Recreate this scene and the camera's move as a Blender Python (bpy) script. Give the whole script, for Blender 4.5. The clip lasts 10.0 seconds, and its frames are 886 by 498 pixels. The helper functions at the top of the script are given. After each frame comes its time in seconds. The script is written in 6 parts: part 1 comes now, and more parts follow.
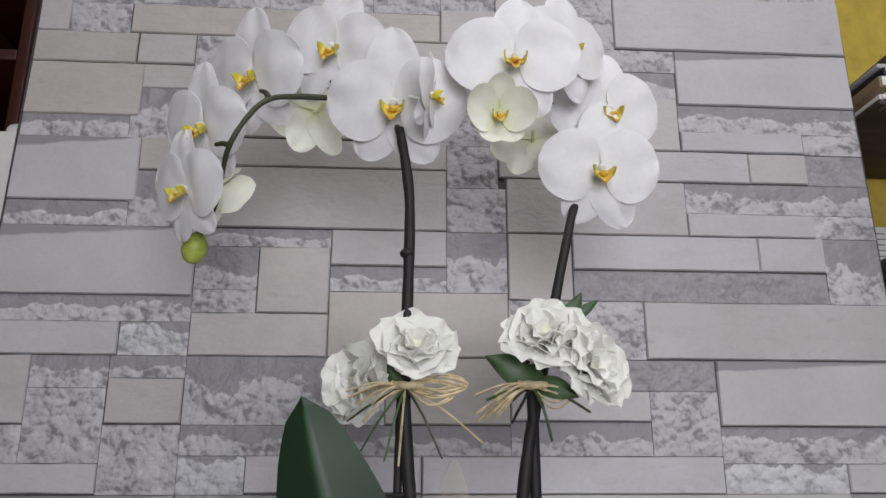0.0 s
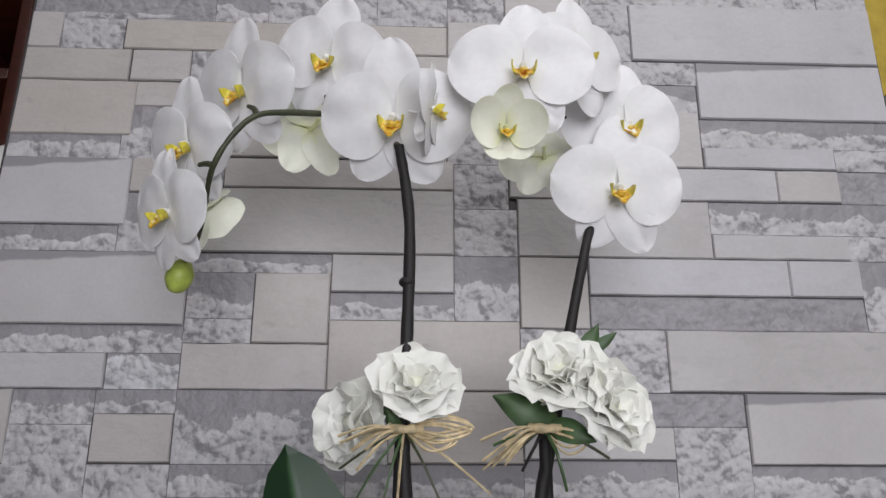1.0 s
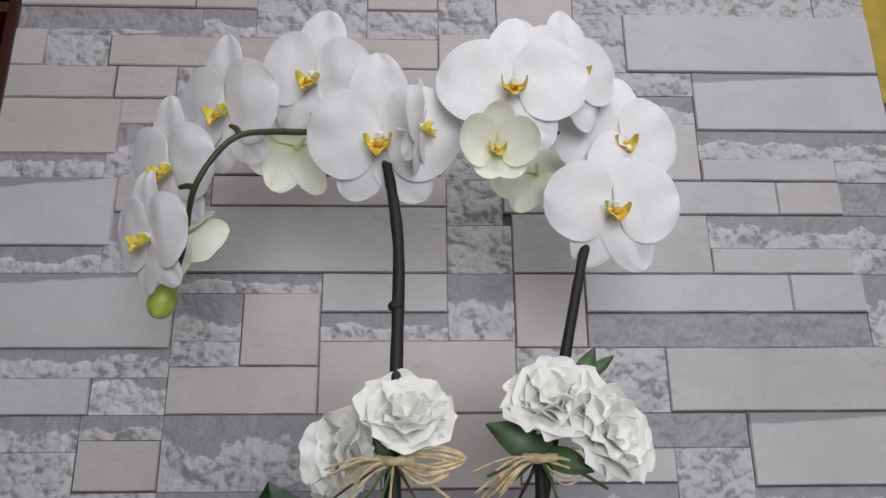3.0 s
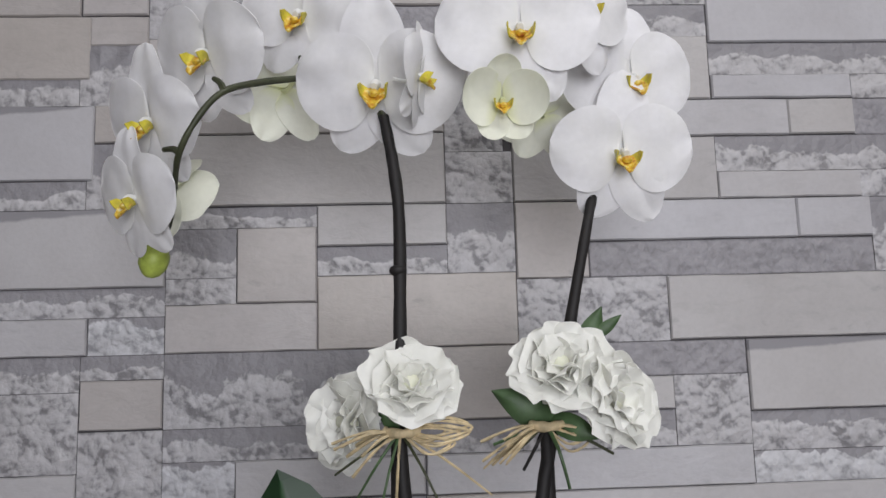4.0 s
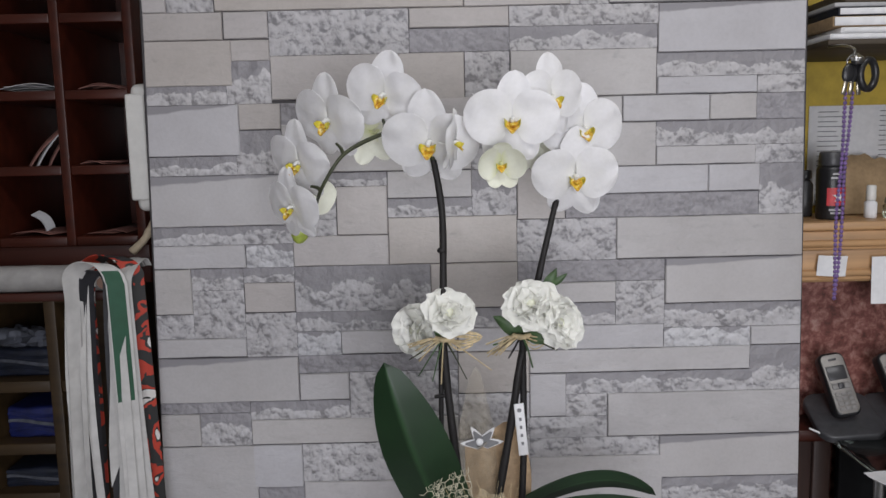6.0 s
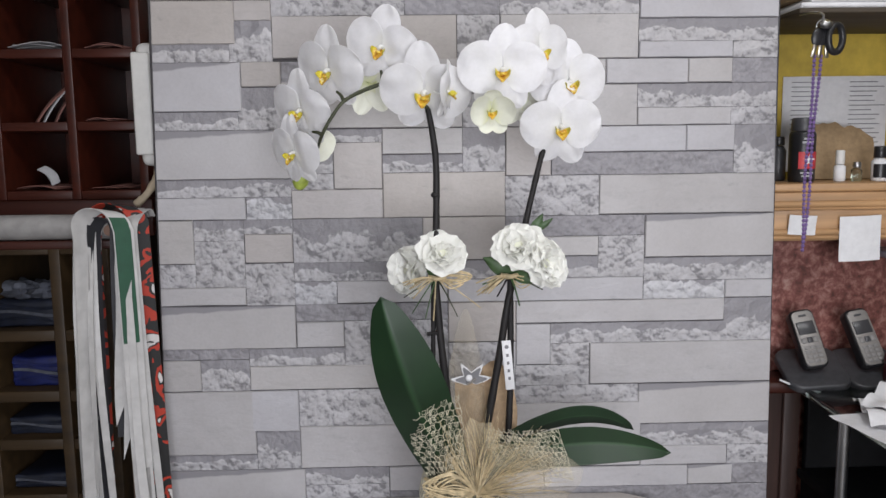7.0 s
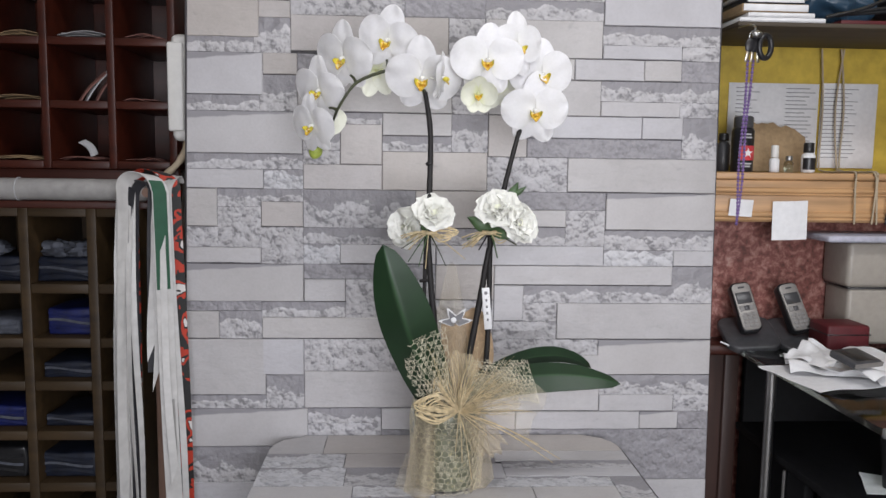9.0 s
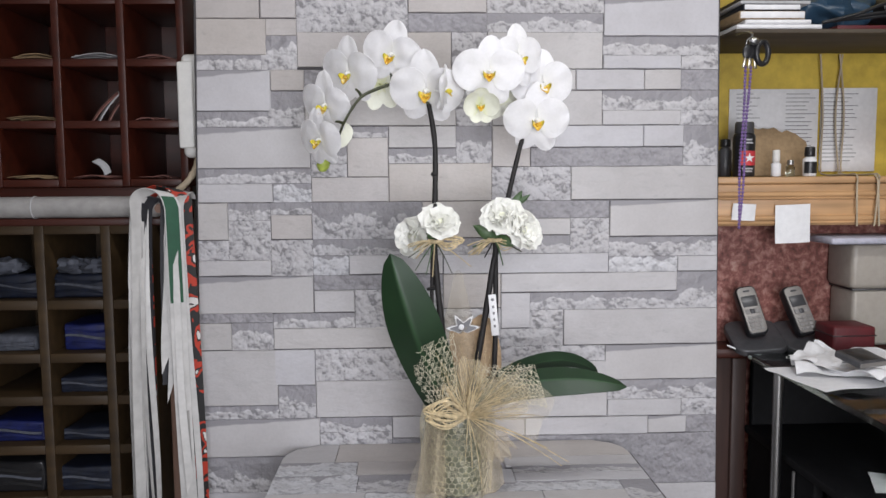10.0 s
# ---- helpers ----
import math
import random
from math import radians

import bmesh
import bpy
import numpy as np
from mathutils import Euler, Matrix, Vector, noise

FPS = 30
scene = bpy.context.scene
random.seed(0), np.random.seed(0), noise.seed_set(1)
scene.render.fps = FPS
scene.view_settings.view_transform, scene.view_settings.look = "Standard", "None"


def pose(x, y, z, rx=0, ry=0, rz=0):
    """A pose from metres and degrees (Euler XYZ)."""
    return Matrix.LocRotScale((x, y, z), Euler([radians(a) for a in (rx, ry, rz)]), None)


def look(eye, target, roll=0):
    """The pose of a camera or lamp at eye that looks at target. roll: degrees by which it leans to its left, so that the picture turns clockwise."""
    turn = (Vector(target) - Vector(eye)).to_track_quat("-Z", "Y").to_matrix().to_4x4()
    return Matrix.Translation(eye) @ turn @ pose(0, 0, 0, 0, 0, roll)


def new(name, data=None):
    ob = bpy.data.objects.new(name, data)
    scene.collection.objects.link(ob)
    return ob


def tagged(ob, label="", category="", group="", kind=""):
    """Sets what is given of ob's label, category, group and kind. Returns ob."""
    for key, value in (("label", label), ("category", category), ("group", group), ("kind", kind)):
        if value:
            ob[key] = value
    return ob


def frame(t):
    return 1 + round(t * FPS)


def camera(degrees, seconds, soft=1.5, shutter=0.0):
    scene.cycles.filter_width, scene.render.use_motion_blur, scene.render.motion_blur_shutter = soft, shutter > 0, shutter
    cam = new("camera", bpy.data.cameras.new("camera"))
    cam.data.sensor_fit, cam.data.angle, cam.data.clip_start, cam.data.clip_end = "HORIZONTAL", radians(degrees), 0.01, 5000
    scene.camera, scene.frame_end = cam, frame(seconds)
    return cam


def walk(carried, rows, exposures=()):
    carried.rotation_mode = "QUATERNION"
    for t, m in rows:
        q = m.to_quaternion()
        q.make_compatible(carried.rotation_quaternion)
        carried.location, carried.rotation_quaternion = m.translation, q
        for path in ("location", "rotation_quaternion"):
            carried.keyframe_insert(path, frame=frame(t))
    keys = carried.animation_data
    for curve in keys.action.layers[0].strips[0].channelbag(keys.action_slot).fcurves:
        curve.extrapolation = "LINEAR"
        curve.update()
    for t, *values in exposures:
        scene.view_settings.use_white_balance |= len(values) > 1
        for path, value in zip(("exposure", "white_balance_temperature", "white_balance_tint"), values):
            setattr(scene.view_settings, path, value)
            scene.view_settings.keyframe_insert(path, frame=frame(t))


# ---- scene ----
cam = camera(59.4, 10.0, soft=1.5)
PATH = [
    (0, (-0.054, 0.014, 1.135), (0.073, 1.932, 1.688), 0.0),
    (0.5, (-0.048, 0.035, 1.145), (0.053, 1.951, 1.708), 0.2),
    (1, (-0.041, 0.06, 1.155), (0.041, 1.966, 1.754), 0.1),
    (1.5, (-0.035, 0.078, 1.16), (0.037, 1.983, 1.765), -0.9),
    (2, (-0.034, 0.073, 1.167), (0.034, 1.968, 1.8), -0.5),
    (3.3, (-0.034, 0.074, 1.17), (0.051, 1.981, 1.768), -0.6),
    (3.5, (-0.034, 0.074, 1.172), (0.048, 2.005, 1.685), -0.6),
    (4, (-0.041, 0.08, 1.24), (0.066, 2.059, 1.507), -1.6),
    (4.5, (-0.041, 0.04, 1.342), (0.078, 2.036, 1.291), -1.6),
    (5, (-0.064, -0.069, 1.402), (0.065, 1.912, 1.159), -1.4),
    (5.2, (-0.069, -0.117, 1.412), (0.051, 1.863, 1.156), -1.1),
    (6.3, (-0.042, -0.35, 1.409), (-0.051, 1.633, 1.152), -1.5),
    (6.5, (-0.047, -0.357, 1.392), (-0.05, 1.622, 1.107), -1.6),
    (7, (-0.058, -0.376, 1.354), (-0.01, 1.606, 1.09), -0.7),
    (7.5, (-0.079, -0.43, 1.313), (-0.016, 1.552, 1.049), 0.8),
    (8, (-0.078, -0.483, 1.311), (-0.007, 1.503, 1.092), 0.8),
    (8.5, (-0.08, -0.542, 1.31), (0.005, 1.445, 1.102), 0.4),
    (9, (-0.081, -0.575, 1.296), (0.021, 1.41, 1.075), 0.8),
    (9.5, (-0.086, -0.591, 1.293), (0.003, 1.399, 1.115), 1.0),
    (10, (-0.077, -0.599, 1.288), (0.0, 1.391, 1.106), -0.4),
]
walk(cam, [(t, look(eye, target, roll)) for t, eye, target, roll in PATH],
     [(0.0, -0.46), (1.0, -0.37), (2.2, -0.46), (3.5, -0.44), (4.5, -0.56), (5.2, -0.70), (6.3, -0.40), (7.0, -0.22), (8.0, -0.17), (10.0, -0.03)])

# ---- light: a shop lit by ceiling tubes and by daylight from the front window behind the camera ----
world = bpy.data.worlds.new("sky")
scene.world = world
world.use_nodes = True
sky = world.node_tree.nodes.new("ShaderNodeTexSky")
sky.sky_type, sky.sun_disc = "NISHITA", False
sky.sun_elevation, sky.sun_rotation = radians(40), radians(200)
background = world.node_tree.nodes["Background"]
background.inputs["Strength"].default_value = 0.12
world.node_tree.links.new(sky.outputs[0], background.inputs["Color"])


def area_lamp(name, eye, target, size_x, size_y, watts, colour):
    data = bpy.data.lights.new(name, "AREA")
    data.shape, data.size, data.size_y, data.energy, data.color = "RECTANGLE", size_x, size_y, watts, colour
    ob = new(name, data)
    ob.matrix_world = look(eye, target)
    return ob


area_lamp("window_daylight", (0.20, -1.36, 1.25), (0.12, 0.8, 1.18), 1.0, 1.0, 32, (0.92, 0.925, 1.0))
area_lamp("tube_light", (0.45, -0.30, 2.50), (0.45, -0.20, 0.0), 1.2, 0.25, 17, (0.95, 0.95, 0.97))


# ---- materials ----
def nodes_of(name):
    m = bpy.data.materials.new(name)
    m.use_nodes = True
    return m, m.node_tree, m.node_tree.nodes["Principled BSDF"]


def noise_node(tree, scale, detail=4.0, rough=0.6, source="Object"):
    coords = tree.nodes.new("ShaderNodeTexCoord")
    tex = tree.nodes.new("ShaderNodeTexNoise")
    tex.inputs["Scale"].default_value, tex.inputs["Detail"].default_value = scale, detail
    tex.inputs["Roughness"].default_value = rough
    tree.links.new(coords.outputs[source], tex.inputs["Vector"])
    return tex


def ramp_node(tree, source, stops):
    r = tree.nodes.new("ShaderNodeValToRGB")
    while len(r.color_ramp.elements) < len(stops):
        r.color_ramp.elements.new(0.5)
    for e, (at, c) in zip(r.color_ramp.elements, stops):
        e.position, e.color = at, (*c, 1)
    tree.links.new(source, r.inputs["Fac"])
    return r


def mix_colour(tree, fac, a, b, blend="MIX"):
    n = tree.nodes.new("ShaderNodeMix")
    n.data_type, n.blend_type = "RGBA", blend
    for socket, value in ((n.inputs[0], fac), (n.inputs[6], a), (n.inputs[7], b)):
        if hasattr(value, "links"):
            tree.links.new(value, socket)
        elif isinstance(value, tuple):
            socket.default_value = (*value, 1)
        else:
            socket.default_value = value
    return n.outputs[2]


def add_bump(tree, shader, height, strength, distance):
    b = tree.nodes.new("ShaderNodeBump")
    b.inputs["Strength"].default_value, b.inputs["Distance"].default_value = strength, distance
    tree.links.new(height, b.inputs["Height"])
    tree.links.new(b.outputs[0], shader.inputs["Normal"])


def tint(c, k):
    return tuple(min(1.0, v * k) for v in c)


def plain(name, colour, rough=0.5, metal=0.0, spread=0.18, grain=60.0, patch=9.0, relief=0.15, depth=0.0006, specks=None):
    """A surface with grain and broad patches of one base colour."""
    m, tree, shader = nodes_of(name)
    fine, broad = noise_node(tree, grain), noise_node(tree, patch, 3)
    a = ramp_node(tree, fine.outputs["Fac"], [(0.3, tint(colour, 1 - spread)), (0.7, tint(colour, 1 + spread))])
    b = ramp_node(tree, broad.outputs["Fac"], [(0.3, (1 - spread,) * 3), (0.75, (1.0,) * 3)])
    out = mix_colour(tree, 1.0, a.outputs[0], b.outputs[0], "MULTIPLY")
    if specks:
        dots = noise_node(tree, grain * 2.3, 2)
        f = ramp_node(tree, dots.outputs["Fac"], [(0.60, (0, 0, 0)), (0.68, (1, 1, 1))])
        out = mix_colour(tree, f.outputs[0], out, specks)
    tree.links.new(out, shader.inputs["Base Color"])
    shader.inputs["Roughness"].default_value, shader.inputs["Metallic"].default_value = rough, metal
    if relief:
        add_bump(tree, shader, fine.outputs["Fac"], relief, depth)
    return m


def wood(name, colour, rough=0.45, stretch=(4, 60, 60)):
    m, tree, shader = nodes_of(name)
    coords, mapping = tree.nodes.new("ShaderNodeTexCoord"), tree.nodes.new("ShaderNodeMapping")
    mapping.inputs["Scale"].default_value = stretch
    tree.links.new(coords.outputs["Object"], mapping.inputs["Vector"])
    tex = tree.nodes.new("ShaderNodeTexNoise")
    tex.inputs["Scale"].default_value, tex.inputs["Detail"].default_value = 1.0, 6
    tree.links.new(mapping.outputs[0], tex.inputs["Vector"])
    a = ramp_node(tree, tex.outputs["Fac"], [(0.25, tint(colour, 0.6)), (0.55, colour), (0.8, tint(colour, 1.3))])
    broad = noise_node(tree, 7, 3)
    b = ramp_node(tree, broad.outputs["Fac"], [(0.3, (0.75,) * 3), (0.7, (1.0,) * 3)])
    tree.links.new(mix_colour(tree, 1.0, a.outputs[0], b.outputs[0], "MULTIPLY"), shader.inputs["Base Color"])
    shader.inputs["Roughness"].default_value = rough
    add_bump(tree, shader, tex.outputs["Fac"], 0.2, 0.0006)
    return m


def shifted_coords(tree, shift=(0, 0, 0), squash=(1, 1, 1)):
    """Object coordinates, moved by a different amount on each stone, so that no two stones carry the same marks."""
    coords, info, each = tree.nodes.new("ShaderNodeTexCoord"), tree.nodes.new("ShaderNodeObjectInfo"), tree.nodes.new("ShaderNodeVectorMath")
    each.operation = "MULTIPLY_ADD"
    tree.links.new(info.outputs["Random"], each.inputs[0])
    each.inputs[1].default_value = (7.3, 3.1, 5.7)
    tree.links.new(coords.outputs["Object"], each.inputs[2])
    mapping = tree.nodes.new("ShaderNodeMapping")
    mapping.inputs["Location"].default_value, mapping.inputs["Scale"].default_value = shift, squash
    tree.links.new(each.outputs[0], mapping.inputs["Vector"])
    return mapping.outputs[0]


def stone_noise(tree, vector, scale, detail, rough, distortion=0.0):
    tex = tree.nodes.new("ShaderNodeTexNoise")
    for key, value in (("Scale", scale), ("Detail", detail), ("Roughness", rough), ("Distortion", distortion)):
        tex.inputs[key].default_value = value
    tree.links.new(vector, tex.inputs["Vector"])
    return tex.outputs["Fac"]


def print_base(name, colour, rough, lo, hi):
    """Ink tone of one printed stone: patches and grain, a little different on each stone."""
    m, tree, shader = nodes_of(name)
    info = tree.nodes.new("ShaderNodeObjectInfo")
    warm, cool = tuple(c * k for c, k in zip(colour, (1.02, 1.0, 0.975))), tuple(c * k for c, k in zip(colour, (0.985, 0.99, 1.025)))
    each = ramp_node(tree, info.outputs["Random"], [(0.0, tint(warm, lo)), (0.35, tint(cool, hi)), (0.7, tint(warm, 0.5 * (lo + hi))), (1.0, tint(cool, hi))])
    broad, fine = stone_noise(tree, shifted_coords(tree), 13, 4, 0.6), stone_noise(tree, shifted_coords(tree), 210, 3, 0.6)
    b = ramp_node(tree, broad, [(0.3, (0.90, 0.89, 0.885)), (0.7, (1.02, 1.02, 1.02))])
    g = ramp_node(tree, fine, [(0.25, (0.94, 0.94, 0.94)), (0.6, (1, 1, 1))])
    out = mix_colour(tree, 1.0, each.outputs[0], b.outputs[0], "MULTIPLY")
    out = mix_colour(tree, 1.0, out, g.outputs[0], "MULTIPLY")
    shader.inputs["Roughness"].default_value = rough
    return m, tree, shader, out, fine


def print_smooth(name, colour):
    """Sawn stone of the print: faint saw streaks and small nicks."""
    m, tree, shader, out, fine = print_base(name, colour, 0.44, 0.93, 1.04)
    streak = stone_noise(tree, shifted_coords(tree, (0, 0, 0), (0.35, 1, 1)), 110, 4, 0.6, 0.6)
    nick = stone_noise(tree, shifted_coords(tree, (0, 0, 0), (0.6, 1, 1)), 48, 5, 0.62, 0.4)
    nicks = ramp_node(tree, nick, [(0.27, (0.84, 0.84, 0.85)), (0.36, (1, 1, 1)), (0.66, (1, 1, 1)), (0.76, (1.06, 1.06, 1.06))])
    lines = ramp_node(tree, streak, [(0.28, (0.93, 0.93, 0.93)), (0.48, (1, 1, 1))])
    out = mix_colour(tree, 1.0, out, nicks.outputs[0], "MULTIPLY")
    tree.links.new(mix_colour(tree, 1.0, out, lines.outputs[0], "MULTIPLY"), shader.inputs["Base Color"])
    add_bump(tree, shader, nick, 0.5, 0.0030)
    return m


def math_node(tree, operation, a, b, c=None):
    n = tree.nodes.new("ShaderNodeMath")
    n.operation = operation
    for socket, value in zip(n.inputs, (a, b, c)):
        if value is None:
            continue
        if hasattr(value, "links"):
            tree.links.new(value, socket)
        else:
            socket.default_value = value
    return n.outputs[0]


def broken_face(tree, shift):
    """Height of a split stone face: lumps, chipped facets of two sizes and grit."""
    at = shifted_coords(tree, shift)
    warp = tree.nodes.new("ShaderNodeTexNoise")
    warp.inputs["Scale"].default_value, warp.inputs["Detail"].default_value = 55, 3
    tree.links.new(at, warp.inputs["Vector"])
    bent = tree.nodes.new("ShaderNodeVectorMath")
    bent.operation = "MULTIPLY_ADD"
    bent.inputs[1].default_value = (0.016, 0.016, 0.016)
    tree.links.new(warp.outputs["Color"], bent.inputs[0])
    tree.links.new(at, bent.inputs[2])
    height = math_node(tree, "MULTIPLY", stone_noise(tree, at, 45, 5, 0.58, 0.2), 0.75)
    for scale, share in ((52, 0.42), (125, 0.20)):
        chips = tree.nodes.new("ShaderNodeTexVoronoi")
        chips.inputs["Scale"].default_value = scale
        tree.links.new(bent.outputs[0], chips.inputs["Vector"])
        height = math_node(tree, "MULTIPLY_ADD", chips.outputs["Distance"], -share, height)
    return math_node(tree, "MULTIPLY_ADD", stone_noise(tree, at, 190, 2, 0.6), 0.10, height)


def print_rough(name, colour, shaded, band, band_tone):
    """Split stone of the print: a broken crust in pale and grey ink with its relief shading; band is the share of its
    height inked as shadow.
    """
    m, tree, shader, out, fine = print_base(name, colour, 0.5, 0.97, 1.05)
    # relief shading as if lit from above, painted into the stone colour
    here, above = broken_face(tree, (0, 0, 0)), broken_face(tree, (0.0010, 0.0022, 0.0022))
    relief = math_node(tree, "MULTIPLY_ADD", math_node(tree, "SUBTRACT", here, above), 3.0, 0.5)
    f = ramp_node(tree, relief, [(0.12, tint(shaded, 0.9)), (0.34, tuple(0.45 * p + 0.55 * c for p, c in zip(shaded, colour))), (0.47, tint(colour, 0.96)), (0.60, tint(colour, 1.04)), (0.82, tint(colour, 1.14))])
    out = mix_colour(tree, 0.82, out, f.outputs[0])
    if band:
        # shadow below the stone above, put into the ink as a ragged dark band
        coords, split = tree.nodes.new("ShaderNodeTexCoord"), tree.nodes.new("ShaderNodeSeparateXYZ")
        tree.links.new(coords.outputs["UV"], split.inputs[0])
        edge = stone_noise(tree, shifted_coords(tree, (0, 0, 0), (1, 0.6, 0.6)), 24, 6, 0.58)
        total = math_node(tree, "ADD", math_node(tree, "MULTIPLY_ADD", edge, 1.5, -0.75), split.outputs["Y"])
        # ink brightened just under the band, as a painted highlight
        crest_light = ramp_node(tree, total, [(1 - band - 0.20, (1, 1, 1)), (1 - band - 0.06, (1.08, 1.08, 1.08))])
        out = mix_colour(tree, 1.0, out, crest_light.outputs[0], "MULTIPLY")
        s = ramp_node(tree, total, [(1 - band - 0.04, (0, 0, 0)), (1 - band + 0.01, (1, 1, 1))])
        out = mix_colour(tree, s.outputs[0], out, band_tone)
    tree.links.new(out, shader.inputs["Base Color"])
    add_bump(tree, shader, here, 0.7, 0.006)
    return m


def print_wedge(name, colour, tone):
    """A smooth stone whose top shows a wedge of printed shadow that runs out to one side."""
    m, tree, shader, out, fine = print_base(name, colour, 0.44, 0.93, 1.04)
    coords, split = tree.nodes.new("ShaderNodeTexCoord"), tree.nodes.new("ShaderNodeSeparateXYZ")
    tree.links.new(coords.outputs["UV"], split.inputs[0])
    rise = math_node(tree, "MULTIPLY_ADD", split.outputs["X"], -0.17, split.outputs["Y"])
    wave = math_node(tree, "MULTIPLY_ADD", stone_noise(tree, shifted_coords(tree), 30, 4, 0.6), 0.10, -0.05)
    # the shadow wedge is mixed into the base colour
    s = ramp_node(tree, math_node(tree, "ADD", rise, wave), [(0.80, (0, 0, 0)), (0.835, (1, 1, 1))])
    tree.links.new(mix_colour(tree, s.outputs[0], out, tone), shader.inputs["Base Color"])
    add_bump(tree, shader, fine, 0.35, 0.0007)
    return m


# grey ink of the shadows printed on the stones
SHADE_INK = (0.268, 0.260, 0.276)
M = {}
M["S"] = print_smooth("wallpaper_smooth", (0.490, 0.482, 0.489))
M["T"] = print_wedge("wallpaper_wedge", (0.490, 0.482, 0.489), SHADE_INK)
M["W"] = print_smooth("wallpaper_beige", (0.475, 0.449, 0.432))
# D stones are inked wholly in the shadow tone
M["D"] = print_rough("wallpaper_shade", tint(SHADE_INK, 1.08), tint(SHADE_INK, 0.88), 0.0, SHADE_INK)
M["R"] = print_rough("wallpaper_split", (0.445, 0.436, 0.448), (0.20, 0.195, 0.205), 0.0, SHADE_INK)
M["Q"] = print_rough("wallpaper_split_shade", (0.455, 0.446, 0.458), (0.21, 0.205, 0.215), 0.42, SHADE_INK)
M["P"] = print_rough("wallpaper_pale_split", (0.51, 0.51, 0.53), (0.30, 0.30, 0.32), 0.12, SHADE_INK)
M["joint"] = plain("wallpaper_joint", (0.07, 0.065, 0.07), 0.6)
M["board_edge"] = plain("board_edge_black", (0.03, 0.025, 0.025), 0.6)


def petal_material(name, colour, through_light, rough=0.5, heart=None):
    m, tree, shader = nodes_of(name)
    veins, broad = noise_node(tree, 220, 3), noise_node(tree, 35, 3)
    a = ramp_node(tree, veins.outputs["Fac"], [(0.3, tint(colour, 0.95)), (0.7, colour)])
    b = ramp_node(tree, broad.outputs["Fac"], [(0.3, (0.95, 0.95, 0.93)), (0.7, (1, 1, 1))])
    out = mix_colour(tree, 1.0, a.outputs[0], b.outputs[0], "MULTIPLY")
    if heart:
        coords, split = tree.nodes.new("ShaderNodeTexCoord"), tree.nodes.new("ShaderNodeSeparateXYZ")
        tree.links.new(coords.outputs["UV"], split.inputs[0])
        f = ramp_node(tree, split.outputs["X"], [(0.0, (1, 1, 1)), (0.30, (0, 0, 0))])
        out = mix_colour(tree, f.outputs[0], out, heart)
    tree.links.new(out, shader.inputs["Base Color"])
    shader.inputs["Roughness"].default_value, shader.inputs["Specular IOR Level"].default_value = rough, 0.25
    add_bump(tree, shader, veins.outputs["Fac"], 0.12, 0.0003)
    trans, mixer = tree.nodes.new("ShaderNodeBsdfTranslucent"), tree.nodes.new("ShaderNodeMixShader")
    tree.links.new(out, trans.inputs["Color"])
    mixer.inputs[0].default_value = through_light
    tree.links.new(shader.outputs[0], mixer.inputs[1])
    tree.links.new(trans.outputs[0], mixer.inputs[2])
    tree.links.new(mixer.outputs[0], tree.nodes["Material Output"].inputs["Surface"])
    return m


M["petal"] = petal_material("orchid_petal_white", (0.98, 0.975, 0.99), 0.26, 0.55, (0.93, 0.93, 0.90))
M["petal_green"] = petal_material("orchid_petal_greenish", (0.96, 0.97, 0.87), 0.30, 0.55, (0.84, 0.87, 0.55))
M["rose"] = petal_material("rose_petal_cream", (1.0, 1.0, 0.96), 0.30, 0.75, (0.95, 0.96, 0.80))


def lip_material():
    m, tree, shader = nodes_of("orchid_lip_yellow")
    t = noise_node(tree, 260, 3)
    r = ramp_node(tree, t.outputs["Fac"], [(0.28, (0.30, 0.07, 0.02)), (0.42, (0.62, 0.33, 0.03)), (0.56, (0.74, 0.55, 0.06)), (0.72, (0.85, 0.80, 0.60))])
    tree.links.new(r.outputs[0], shader.inputs["Base Color"])
    shader.inputs["Roughness"].default_value = 0.4
    return m


M["lip"] = lip_material()
# the pigeonholes' shade is put into this grey; the folded cloths are white
M["cloth_shaded"] = plain("cloth_shaded_grey", (0.085, 0.092, 0.115), 0.8, 0, 0.3, 80, 20)
# dark brown that stands for shade on the lower marbled wall
M["wall_shade"] = wood("wall_shade_brown", (0.055, 0.028, 0.022), 0.5, (60, 60, 5))
M["desk_black"] = plain("desk_matt_black", (0.007, 0.007, 0.008), 0.65, 0, 0.3, 60, 10)
M["desk_black"].node_tree.nodes["Principled BSDF"].inputs["Specular IOR Level"].default_value = 0.12
M["button"] = plain("button_grey", (0.27, 0.26, 0.25), 0.5)
M["shelf_dark"] = wood("shelf_dark_brown", (0.075, 0.056, 0.036), 0.7)
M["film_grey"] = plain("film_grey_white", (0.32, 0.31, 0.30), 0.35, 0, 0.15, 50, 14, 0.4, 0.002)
M["lip_yellow"] = plain("orchid_lobe_yellow", (0.70, 0.60, 0.06), 0.4, 0, 0.25, 200, 60)
M["stem"] = plain("orchid_stem_dark", (0.013, 0.011, 0.011), 0.65, 0, 0.3, 120, 20, 0.4)
M["stem_green"] = plain("orchid_stem_green", (0.055, 0.062, 0.030), 0.5, 0, 0.3, 120, 30, 0.3)
M["bud"] = plain("orchid_bud_green", (0.45, 0.55, 0.10), 0.45, 0, 0.25, 90, 40)
M["sprig"] = plain("sprig_leaf_green", (0.07, 0.13, 0.05), 0.5, 0, 0.3, 80, 30)
M["raffia"] = plain("raffia_straw", (0.62, 0.50, 0.30), 0.65, 0, 0.3, 150, 40, 0.3)
